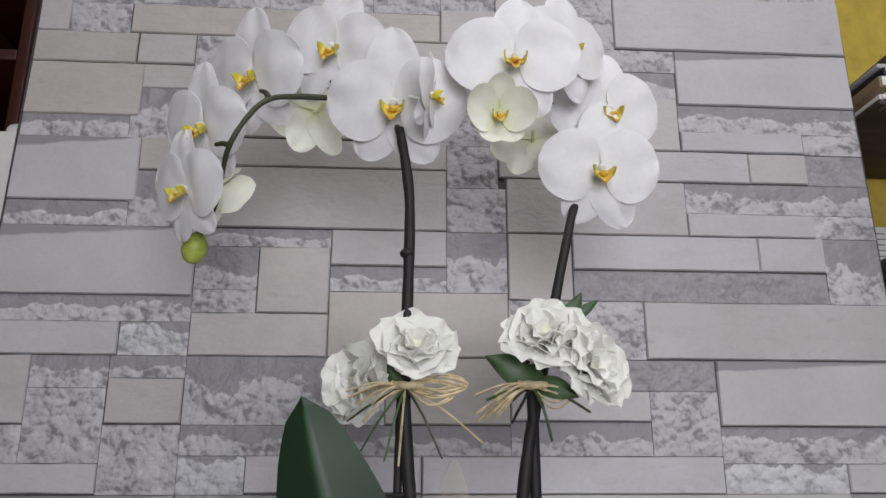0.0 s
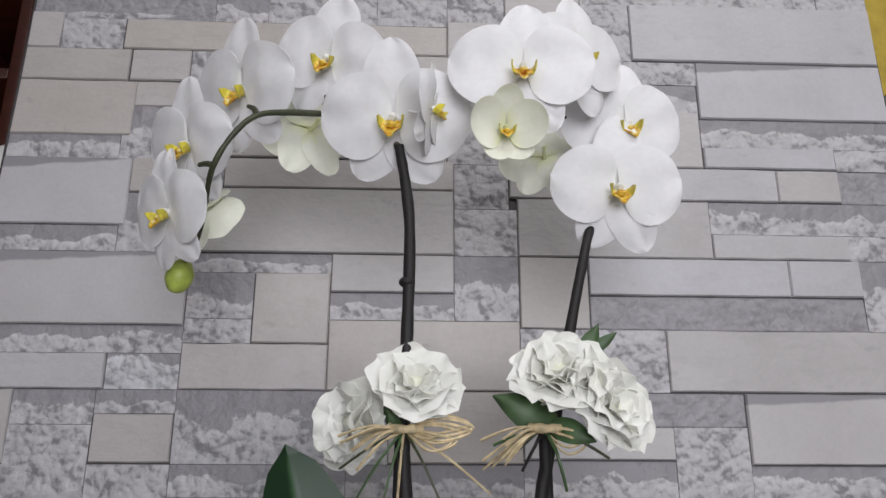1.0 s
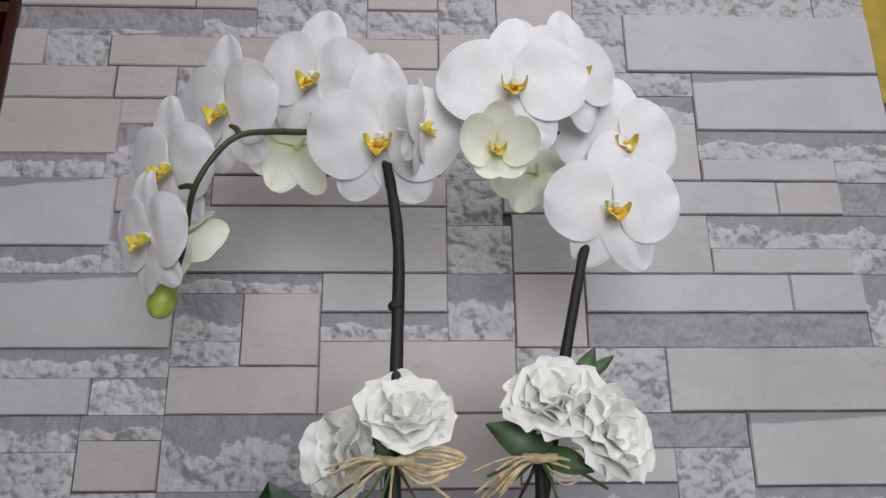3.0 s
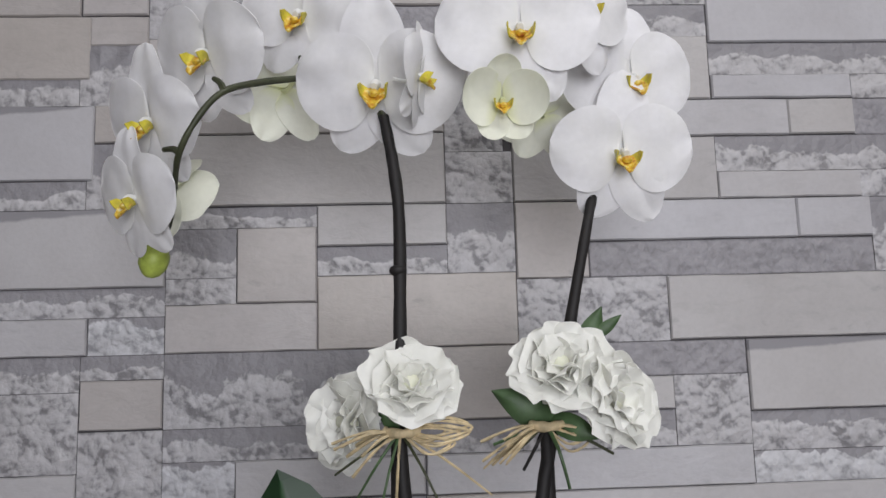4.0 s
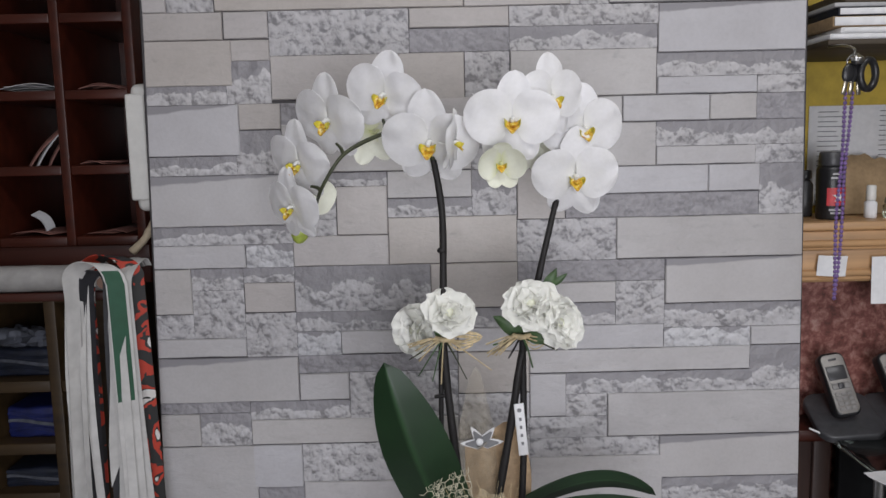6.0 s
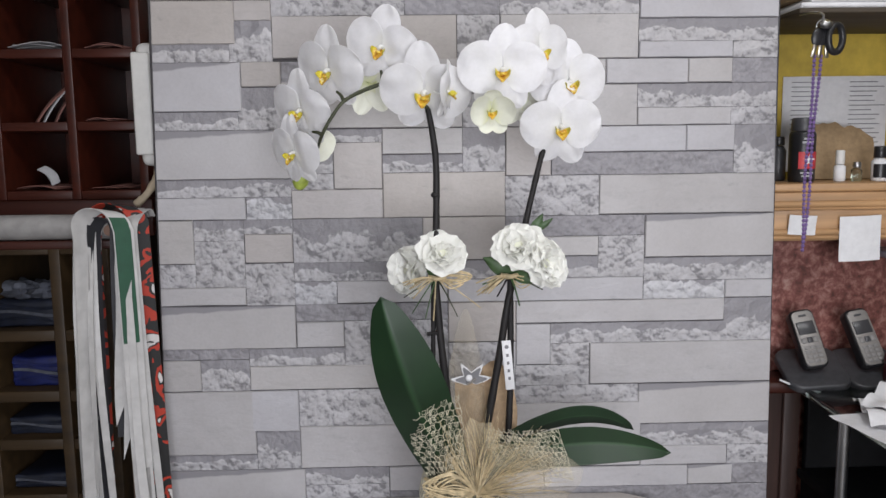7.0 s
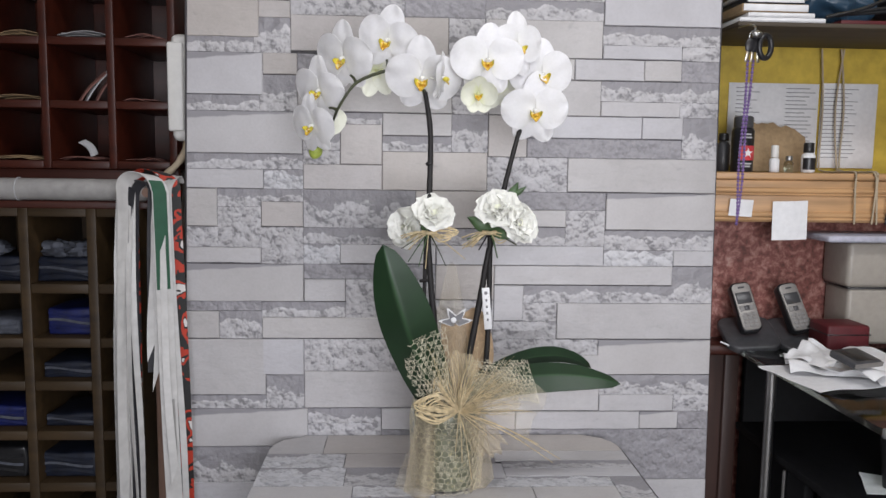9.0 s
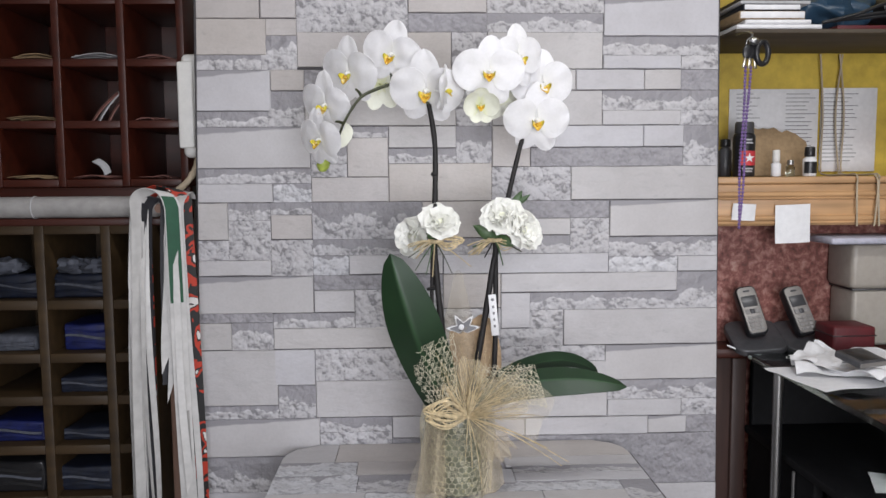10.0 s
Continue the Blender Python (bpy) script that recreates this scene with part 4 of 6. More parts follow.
# ---- rose posies tied to the stems ----
def rose(posy, at, r, turn, nod, seed, bloom=1.0, label="cream white ruffled rose"):
    rng = random.Random(seed)
    m = pose(*at, nod, 0, turn)
    heart = part("rose", moved(blob((0, 0.25 * r, 0), 0.26 * r, 0.4 * r, 0.26 * r, 0.2), m), M["rose"], posy, label)
    for ring, (count, length, lo, hi, width) in enumerate(((3, 0.72, 4, 24, 0.60), (4, 0.92, 12, 46, 0.80), (5, 1.06, 24, 68, 0.88), (6, 1.14, 40, 98, 0.84))):
        for k in range(count):
            az = 2 * math.pi * (k + 0.37 * ring + rng.uniform(-0.15, 0.15)) / count
            ca, sa = math.cos(az), math.sin(az)
            ln, ph, wd = r * length * rng.uniform(0.80, 1.16), rng.uniform(0, 9), r * width * rng.uniform(0.9, 1.15)

            def fn(u, v):
                w = 2 * v - 1
                u *= 1 - (0.16 + 0.10 * math.sin(2.5 * w + ph)) * abs(w) ** 2.2 + 0.05 * math.sin(6.5 * w + 2 * ph)
                rad, ax, n = 0.04 * r, 0.45 * r, 6
                for i in range(n):
                    b = radians((lo + (hi - lo) * (u * (i + 0.5) / n)) * bloom)
                    rad += ln * u / n * math.sin(b)
                    ax -= ln * u / n * math.cos(b)
                half = wd * math.sqrt(max(0.0, 1 - (1.75 * u ** 0.7 - 0.9) ** 2 * 0.95)) + 0.03 * r
                frill = 0.07 * r * u * u * math.sin(3.1 * w + ph) + 0.05 * r * u ** 4 * math.sin(9 * w + 2 * ph) + 0.08 * r * noise.noise(Vector((1.8 * w, 1.8 * u, ph)))
                lat = half * w
                rad2 = rad - 0.35 * half * w * w * math.cos(radians(min(90, hi * bloom))) + frill * 0.6
                return (rad2 * ca - lat * sa, ax + frill - 0.06 * r, rad2 * sa + lat * ca)
            part("petal", moved(shell(fn, 10, 16, 0.0003), m), M["rose"], heart)
    return heart


def sprig_leaf(posy, base, tip, width, curl, name="leaf", material="sprig", label=""):
    a, b = Vector(base), Vector(tip)
    way = (b - a).normalized()
    side = way.cross(Vector((0, -1, 0))).normalized()

    def fn(u, v):
        w = 2 * v - 1
        return a.lerp(b, u) + side * width * w * math.sin(math.pi * (0.08 + 0.92 * u) ** 0.85) + Vector((0, -curl * math.sin(math.pi * u) + 0.25 * width * w * w, 0))
    return part(name, shell(fn, 10, 6, 0.0008), M[material], posy, label)


def raffia_tie(posy, at, left, right, seed):
    rng = random.Random(seed)
    at = Vector(at)
    knot = part("raffia_tie", tube([at + Vector((-0.010, -0.004, 0.001)), at + Vector((0, -0.010, 0)), at + Vector((0.010, -0.004, 0.001))], 0.0030, 8, wobble=0.2), M["raffia"], posy, "straw raffia tie")
    for k in range(left):
        e = at + Vector((-rng.uniform(0.024, 0.042), rng.uniform(-0.012, 0.004), -rng.uniform(0.004, 0.026)))
        part("raffia_strand", tube([at, at.lerp(e, 0.5) + Vector((0, -0.006, 0.004)), e], (0.0012, 0.0009), 5, 5, wobble=0.3), M["raffia"], knot)
    for k in range(right):
        reach, rise = rng.uniform(0.026, 0.044), rng.uniform(-0.010, 0.004)
        part("raffia_loop", tube([at, at + Vector((reach * 0.5, -0.008, rise + 0.005)), at + Vector((reach, -0.004, rise)), at + Vector((reach * 0.5, -0.006, rise - 0.006)), at], 0.0009, 5, 6, wobble=0.3), M["raffia"], knot)
    return knot


posy_a = thing("rose_posy", (-0.044, 0.570, 1.190), "two cream white roses tied to the stem with raffia", "flowers", "rose posies")
rose(posy_a, (-0.036, 0.568, 1.223), 0.0285, 10, -38, 21)
rose(posy_a, (-0.080, 0.586, 1.199), 0.0285, -44, -8, 22, 1.1)
sprig_leaf(posy_a, (-0.046, 0.582, 1.190), (-0.060, 0.578, 1.220), 0.005, 0.002)
sprig_leaf(posy_a, (-0.045, 0.576, 1.190), (-0.055, 0.566, 1.206), 0.004, 0.003)
raffia_tie(posy_a, (-0.043, 0.568, 1.193), 8, 7, 31)
for dx, dz, tone in ((-0.030, -0.045, "sprig"), (-0.014, -0.052, "sprig"), (0.026, -0.050, "stem_green"), (0.055, -0.040, "raffia"), (-0.040, -0.025, "stem_green"), (-0.004, -0.055, "raffia")):
    part("stalk", tube([(-0.044, 0.570, 1.194), (-0.044 + dx * 0.5, 0.562, 1.194 + dz * 0.45), (-0.044 + dx, 0.566, 1.194 + dz)], (0.0011, 0.0007), 5, 5), M[tone], posy_a)

posy_b = thing("rose_posy", (0.047, 0.570, 1.190), "two cream white roses with green leaves tied with raffia", "flowers", "rose posies")
rose(posy_b, (0.058, 0.566, 1.232), 0.0295, -10, -36, 23, 1.0)
rose(posy_b, (0.091, 0.562, 1.210), 0.0285, 28, -18, 24, 1.05)
sprig_leaf(posy_b, (0.056, 0.574, 1.196), (0.014, 0.572, 1.216), 0.012, 0.006, label="dark green oval leaf")
sprig_leaf(posy_b, (0.050, 0.572, 1.198), (0.078, 0.560, 1.186), 0.008, 0.004)
sprig_leaf(posy_b, (0.076, 0.590, 1.240), (0.091, 0.590, 1.268), 0.007, 0.002, label="small pointed green leaf")
sprig_leaf(posy_b, (0.084, 0.590, 1.248), (0.103, 0.588, 1.262), 0.004, 0.002)
raffia_tie(posy_b, (0.046, 0.570, 1.194), 9, 2, 32)
for dx, dz, tone in ((-0.034, -0.012, "sprig"), (-0.016, -0.028, "stem"), (0.012, -0.040, "sprig"), (-0.028, -0.020, "raffia"), (-0.022, -0.018, "stem_green"), (0.040, -0.020, "stem_green")):
    part("stalk", tube([(0.047, 0.572, 1.196), (0.047 + dx * 0.5, 0.562, 1.196 + dz * 0.45), (0.047 + dx, 0.566, 1.196 + dz)], (0.0014, 0.0010), 5, 5), M[tone], posy_b)

# ---- the pigeonhole shelves beside the board ----
def pigeonholes(name, label, material, x_edges, z_edges, y0, y1, board_thick):
    unit = thing(name, ((x_edges[0] + x_edges[-1]) / 2, (y0 + y1) / 2, z_edges[0]), label, "shelf")
    t = board_thick / 2
    part("back_panel", box(x_edges[0] - t, x_edges[-1] + t, y1 - 0.006, y1, z_edges[0] - t, z_edges[-1] + t, 0.001), material, unit)
    for x in x_edges:
        part("upright", box(x - t, x + t, y0, y1 - 0.007, z_edges[0] - t, z_edges[-1] + t, 0.0015), material, unit)
    for z in z_edges:
        for a, b in zip(x_edges, x_edges[1:]):
            part("shelf_board", box(a + t + 0.0003, b - t - 0.0003, y0 + 0.001, y1 - 0.007, z - t, z + t, 0.0015), material, unit)
    return unit


RED_X = (-1.073, -0.957, -0.841, -0.725, -0.608, -0.500)
RED_Z = (1.283, 1.391, 1.503, 1.615, 1.727, 1.839)
red_shelf = pigeonholes("pigeonhole_shelf", "dark red mahogany pigeonhole shelf holding paper slips", M["mahogany"], RED_X, RED_Z, 0.872, 1.10, 0.014)
part_cab = pigeonholes("pigeonhole_cabinet", "brown oak pigeonhole cabinet holding blue packs", M["oak"], (-1.062, -0.912, -0.774, -0.652, -0.575), (0.30, 0.44, 0.57, 0.674, 0.775, 0.871, 0.953, 1.055, 1.197), 0.872, 1.12, 0.018)
plinth = part("plinth", box(-1.05, -0.58, 0.89, 1.10, 0.0, 0.291, 0.004), M["oak"], part_cab)
apron = part("apron", box(-1.08, -0.493, 0.880, 0.896, 1.2155, 1.2755, 0.002), M["mahogany"], red_shelf)
rng = random.Random(11)


def slips(at, width, count, lean, tone, label="loose paper slips lying in a pigeonhole"):
    x, y, z = at
    pile = thing("paper_slips", at, label, "paper", "slips in the shelf")
    for k in range(count):
        w, d = width * rng.uniform(0.6, 1.0), rng.uniform(0.05, 0.09)
        off, bend = rng.uniform(-0.01, 0.01), rng.uniform(0.001, 0.006)
        m = pose(x + off, y, z + 0.0008 + 0.0016 * k, 0, lean * (0.5 + 0.5 * k / max(1, count)), rng.uniform(-20, 20))
        part("slip", moved(shell(lambda u, v: ((u - 0.5) * w, (v - 0.5) * d, bend * math.sin(math.pi * u)), 6, 3, 0.0008), m), tone, pile)
    return pile


for x, z, w, n, tone in ((-0.780, 1.511, 0.09, 4, "card"), (-0.668, 1.511, 0.09, 5, "paper_grey"), (-0.560, 1.511, 0.08, 4, "pink"), (-0.665, 1.291, 0.09, 3, "pink"), (-0.79, 1.291, 0.10, 4, "card"), (-0.78, 1.399, 0.09, 4, "card"), (-0.560, 1.399, 0.06, 2, "pink"), (-0.555, 1.291, 0.06, 2, "pink"), (-0.90, 1.399, 0.09, 3, "paper_grey")):
    slips((x, 0.925, z), w, n, 0, M[tone])
for x, z, a, ln, tone in ((-0.652, 1.420, 48, 0.080, "pink"), (-0.640, 1.425, 52, 0.085, "paper_grey"), (-0.628, 1.418, 56, 0.075, "pink"), (-0.664, 1.312, -50, 0.034, "paper_grey")):
    s = thing("leaning_slip", (x, 0.90, z - 0.03), "folded paper slip leaning in a pigeonhole", "paper", "slips in the shelf")
    part("slip", moved(shell(lambda u, v: ((u - 0.5) * ln, (v - 0.5) * 0.016 + 0.003 * math.sin(3 * u), 0.004 * math.sin(math.pi * u) + 0.003 * v), 8, 3, 0.0022), pose(x, 0.90, z, 20, -a, 0)), M[tone], s)

for x, z, w, h, tone, label in ((-0.713, 1.0645, 0.105, 0.045, "navy", "folded dark blue pack in a pigeonhole"), (-0.842, 1.0645, 0.105, 0.045, "navy", "folded dark blue pack in a pigeonhole"),
                                (-0.705, 0.9625, 0.090, 0.052, "blue", "bright blue pack in a pigeonhole"), (-0.845, 0.9625, 0.09, 0.03, "cloth_shaded", "grey cloth pile in a pigeonhole"),
                                (-0.712, 0.880, 0.100, 0.030, "navy", "flat blue bags in a pigeonhole"), (-0.712, 0.784, 0.100, 0.024, "navy", "flat blue bags in a pigeonhole"),
                                (-0.850, 0.784, 0.110, 0.040, "blue", "bright blue pack in a pigeonhole"), (-0.720, 0.683, 0.100, 0.05, "navy", "dark pack in a pigeonhole"), (-0.85, 0.683, 0.10, 0.06, "black", "dark pack in a pigeonhole")):
    pack = thing("pack", (x, 0.95, z), label, "package", "packs in the cabinet")
    bm = box(x - w / 2, x + w / 2, 0.90, 1.02, z, z + h, 0.006, 3)
    bmesh.ops.subdivide_edges(bm, edges=bm.edges[:], cuts=2, use_grid_fill=True)
    for v in bm.verts:
        if v.co.z > z + 0.004:
            v.co += noise.noise_vector(v.co * 22) * 0.006
    part("wrapper", bm, M[tone], pack)
    for k in range(3):
        part("fold", shell(lambda u, v: (x - w * 0.45 + w * 0.9 * u, 0.896 + 0.003 * v, z + h * (0.22 + 0.25 * k) + 0.004 * math.sin(4 * u + k) + 0.004 * v), 8, 2, 0.0012), M["cloth_shaded" if k == 1 else tone], pack)
for x, z in ((-0.735, 1.111), (-0.690, 1.111), (-0.86, 1.111)):
    cloth = thing("folded_cloth", (x, 0.93, z), "crumpled white cloth on a blue pack", "cloth", "cloths in the cabinet")
    part("fabric", blob((x, 0.93, z + 0.012), 0.030, 0.03, 0.016, 0.7, seg=20), M["cloth_shaded"], cloth)

# the wrapped roll on its rail
roll = thing("film_roll", (-0.85, 0.775, 1.232), "long white wrapped roll lying on a rail", "roll")
bm = bmesh.new()
RY, RZ, RR = 0.775, 1.242, 0.0185
shellpts = [(-1.15 + 0.64 * k / 60) for k in range(61)]
rings = []
for k, x in enumerate(shellpts):
    ring = []
    for j in range(20):
        a = 2 * math.pi * j / 20
        r = RR * (1 + 0.05 * noise.noise(Vector((x * 25, math.cos(a), math.sin(a)))))
        if k in (0, 60):
            r *= 0.6
        ring.append(bm.verts.new((x, RY + r * math.cos(a), RZ + r * math.sin(a))))
    rings.append(ring)
for a, b in zip(rings, rings[1:]):
    for j in range(20):
        bm.faces.new((a[j], a[(j + 1) % 20], b[(j + 1) % 20], b[j]))
bm.faces.new(rings[0])
bm.faces.new(list(reversed(rings[-1])))
bmesh.ops.recalc_face_normals(bm, faces=bm.faces)
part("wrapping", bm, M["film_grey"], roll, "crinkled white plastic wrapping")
for x in (-0.73, -0.95):
    part("tape", tube([(x, RY + (RR + 0.0008) * math.cos(a * math.pi / 8), RZ + (RR + 0.0008) * math.sin(a * math.pi / 8)) for a in range(17)], 0.0012, 6, 2), M["paper_grey"], roll)
rail = thing("rail", (-0.60, 0.79, 0.0), "brown wooden post and rail that carry the roll", "rack")
part("post", box(-0.514, -0.488, 0.778, 0.798, 0.0, 1.209, 0.003), M["post"], rail)
part("post", box(-1.13, -1.105, 0.765, 0.785, 0.0, 1.209, 0.003), M["post"], rail)
part("crossbar", box(-1.14, -0.495, 0.766, 0.784, 1.210, 1.2225, 0.002), M["mahogany"], rail)


def ribbon(x_top, x_low, z_low, width, y_front, tone, label, bow=0.004, twist=0.0, cut=0.0, seed=0, name="ribbon", sub=None, thick=0.0009):
    """A flat ribbon over the roll, hanging down in front of it."""
    rng = random.Random(seed)
    ph = rng.uniform(0, 6)
    own = thing(name, (x_low, y_front, z_low), label, "ribbon", "ribbons on the roll")

    def fn(u, v, lo=0.0, hi=1.0):
        w = lo + (hi - lo) * v
        if u < 0.22:
            a = radians(-60 + 150 * u / 0.22)
            r = RR + 0.004 + 0.0012 * (seed % 4)
            y, z, k = RY - r * math.sin(a) * (1.0 + 1.2 * max(0.0, math.sin(a))), RZ + r * math.cos(a), 0.0
        else:
            k = (u - 0.22) / 0.78
            y0 = RY - (RR + 0.004 + 0.0012 * (seed % 4)) * 2.2
            y = y0 + (y_front - y0) * min(1.0, k * 5) + bow * math.sin(5 * k + ph)
            z = RZ - k * (RZ - z_low - cut * (w - 0.5))
        x = x_top + (x_low - x_top) * k ** 1.1 + 0.0025 * math.sin(7 * k + ph) * k
        turn = twist * k
        lat = (w - 0.5) * width
        return (x + lat * math.cos(turn), y + lat * math.sin(turn), z)
    part("band", shell(fn, 40, 4, thick), M[tone], own)
    for lo, hi, u0, u1, colour in sub or ():
        def inlay(u, v):
            x, y, z = fn(u0 + (u1 - u0) * u, v, lo, hi)
            up = 0.0013 if u0 + (u1 - u0) * u < 0.15 else 0.0
            return (x, y - 0.0013, z + up)
        part("print", shell(inlay, 20, 3, 0.0006), M[colour], own)
    return own


def ribbon_arch(x_left, x_right, z_top, y, width, ends, tone, label, seed, lean=0.0, sub=()):
    """A ribbon thrown over the peg: up one leg, over in a round arch and down the other."""
    own = thing("ribbon", ((x_left + x_right) / 2, y, z_top), label, "ribbon", "ribbons on the roll")
    r = (x_right - x_left) / 2
    ph = seed * 1.7

    def fn(u, v, lo=0.0, hi=1.0):
        w = lo + (hi - lo) * v - 0.5
        if u < 0.4:
            k = 1 - u / 0.4
            x, z, side = x_left - 0.012 * k + 0.002 * math.sin(6 * k + ph), z_top - r + k * (ends[0] - z_top + r), 0.0
        elif u < 0.6:
            a = math.pi * (0.6 - u) / 0.2
            x, z, side = x_left + r + r * math.cos(a), z_top - r + r * math.sin(a), (u - 0.4) / 0.2
        else:
            k = (u - 0.6) / 0.4
            x, z, side = x_right + lean * k + 0.0015 * math.sin(5 * k + ph), z_top - r + k * (ends[1] - z_top + r), 1.0
        turn = radians(62 - 30 * side)
        return (x + w * width * math.cos(turn), y + w * width * math.sin(turn) * 1.0, z - 0.012 * w * (1 - side))
    part("band", shell(fn, 80, 4, 0.0009), M[tone], own)
    for lo, hi, u0, u1, colour in sub:
        part("print", shell(lambda u, v: Vector(fn(u0 + (u1 - u0) * u, v, lo, hi)) + Vector((-0.0006, -0.0014, 0.0008 if u0 < 0.6 else 0.0)), 24, 3, 0.0006), M[colour], own)
    return own


peg = thing("ribbon_peg", (-0.508, 0.74, 1.245), "brown wooden peg that carries the ribbons", "peg")
part("rod", tube([(-0.506, 0.790, 1.238), (-0.506, 0.735, 1.240)], 0.008, 14, 1), M["post"], peg)
ribbon_arch(-0.534, -0.476, 1.272, 0.705, 0.027, (0.60, 0.60), "satin", "white ribbon printed with a green field", 1, 0.016,
            [(0.10, 0.90, 0.56, 0.70, "satin_green"), (0.35, 0.88, 0.815, 0.87, "film_grey"), (0.30, 0.44, 0.665, 0.70, "satin"), (0.52, 0.66, 0.66, 0.695, "satin")])
ribbon_arch(-0.522, -0.488, 1.258, 0.722, 0.022, (0.62, 0.94), "satin_dark", "dark ribbon with pale printed marks", 2, -0.010,
            [(0.3, 0.75, 0.10 + 0.05 * j, 0.125 + 0.05 * j, "paper_grey") for j in range(6)])
ribbon_arch(-0.532, -0.466, 1.276, 0.744, 0.028, (0.64, 0.60), "ribbon_red", "red and black printed ribbon beside the board", 3, 0.012)
# every third white ribbon is coloured grey in place of fold shading
for k in range(9):
    ribbon(-0.548 + 0.0028 * k, -0.570 + 0.0054 * k + 0.003 * ((k * 5) % 3), 0.60 + 0.02 * (k % 3), 0.0065 + 0.002 * (k % 3), 0.722 - 0.006 * (k % 4), "satin" if k % 3 else "film_grey", "long white satin ribbon hanging from the roll", 0.008, (0.75 + 0.3 * (k % 3)) * (-1) ** k, 0.0, 40 + k)
ribbon(-0.482, -0.494, 0.985, 0.020, 0.712, "satin", "white satin ribbon cut at a slant", 0.003, 0.25, 0.05, 52)
ribbon(-0.480, -0.487, 0.930, 0.013, 0.706, "satin", "white satin ribbon cut at a slant", 0.003, 0.2, 0.04, 53)
ribbon(-0.476, -0.462, 0.770, 0.011, 0.698, "satin", "long white satin ribbon hanging from the roll", 0.004, 0.45, 0.03, 55)
ribbon(-0.474, -0.474, 0.600, 0.008, 0.710, "satin", "long white satin ribbon hanging from the roll", 0.004, -0.5, 0.02, 56)
ribbon(-0.472, -0.468, 0.610, 0.009, 0.716, "film_grey", "long grey satin ribbon hanging from the roll", 0.004, 0.6, 0.02, 57)
ribbon(-0.466, -0.447, 0.620, 0.010, 0.722, "satin", "long white satin ribbon hanging from the roll", 0.003, 0.3, 0.02, 58)

# the white receiver behind the board's edge, with its cord
receiver = thing("wall_receiver", (-0.45, 0.86, 1.33), "white rounded plastic receiver behind the board", "receiver")
part("shell", box(-0.494, -0.415, 0.842, 0.868, 1.328, 1.515, 0.012, 4), M["white_plastic"], receiver)
part("grip", box(-0.4985, -0.470, 0.836, 0.845, 1.345, 1.500, 0.004, 3), M["white_plastic"], receiver)
part("cord", tube([(-0.47, 0.855, 1.328), (-0.476, 0.85, 1.305), (-0.488, 0.845, 1.285), (-0.505, 0.84, 1.268)], 0.006, 8, 8, wobble=0.18), M["cord"], receiver)
bracket = part("bracket", box(-0.47, -0.43, 0.869, 1.149, 1.40, 1.43, 0.003), M["white_plastic"], receiver)

# ---- the counter side: shelf, notices, small bottles ----
shelf = thing("wall_shelf", (1.2, 0.95, 1.18), "orange pine wall shelf with a moulded front", "shelf")
part("fascia", box(0.42, 2.2, 0.872, 0.890, 1.192, 1.272, 0.002), M["pine"], shelf)
part("top_board", box(0.42, 2.2, 0.868, 1.019, 1.2725, 1.286, 0.003), M["pine"], shelf)
for z, r in ((1.252, 0.006), (1.245, 0.003), (1.206, 0.006), (1.198, 0.004)):
    part("moulding", tube([(0.42, 0.871, z), (2.2, 0.871, z)], r, 10, 1), M["pine"], shelf)

SHELF = 1.2865
can = thing("spray_can", (0.575, 0.915, SHELF), "black spray can with a red star label", "can")
part("body", lathe([(0.0195, 0.0), (0.021, 0.003), (0.021, 0.078), (0.019, 0.083), (0.0175, 0.084)], (0.575, 0.915, SHELF)), M["black"], can)
part("cap", lathe([(0.0175, 0.0845), (0.018, 0.086), (0.018, 0.104), (0.016, 0.106)], (0.575, 0.915, SHELF)), M["dark_grey"], can)
star = bmesh.new()
ring = [star.verts.new((0.577 + (0.0095 if k % 2 == 0 else 0.004) * math.sin(math.pi * k / 5), 0.8925, SHELF + 0.036 + (0.0095 if k % 2 == 0 else 0.004) * math.cos(math.pi * k / 5))) for k in range(10)]
f = star.faces.new(ring)
ext = bmesh.ops.extrude_face_region(star, geom=[f])
bmesh.ops.translate(star, verts=[g for g in ext["geom"] if isinstance(g, bmesh.types.BMVert)], vec=(0, 0.0012, 0))
part("star", star, M["paper"], can, smooth=False)


def wrap_label(r, a0, a1, z0, z1, at):
    return shell(lambda u, v: (at[0] + r * math.sin(radians(a0 + (a1 - a0) * u)), at[1] - r * math.cos(radians(a0 + (a1 - a0) * u)), at[2] + z0 + (z1 - z0) * v), 10, 2, 0.0006)


part("label_red", wrap_label(0.0213, -40, 55, 0.022, 0.050, (0.575, 0.915, SHELF)), M["star_red"], can)
for z, a in ((0.070, 20), (0.064, 26), (0.014, 30), (0.009, 24)):
    part("print_bar", wrap_label(0.0213, -a, a, z, z + 0.003, (0.575, 0.915, SHELF)), M["paper_grey"], can)


def bottle(name, at, r, h, body, cap, cap_h, label, band=None):
    b = thing(name, at, label, "bottle", "small bottles on the shelf")
    part("body", lathe([(r * 0.9, 0.0), (r, 0.002), (r, h * 0.86), (r * 0.7, h * 0.97), (r * 0.55, h)], at, 20), M[body], b)
    part("cap", lathe([(r * 0.72, h + 0.0005), (r * 0.78, h + 0.002), (r * 0.75, h + cap_h - 0.002), (r * 0.6, h + cap_h)], at, 20), M[cap], b)
    if band:
        part("label", wrap_label(r + 0.0005, -70, 70, h * 0.15, h * 0.75, at), M[band], b)
    return b


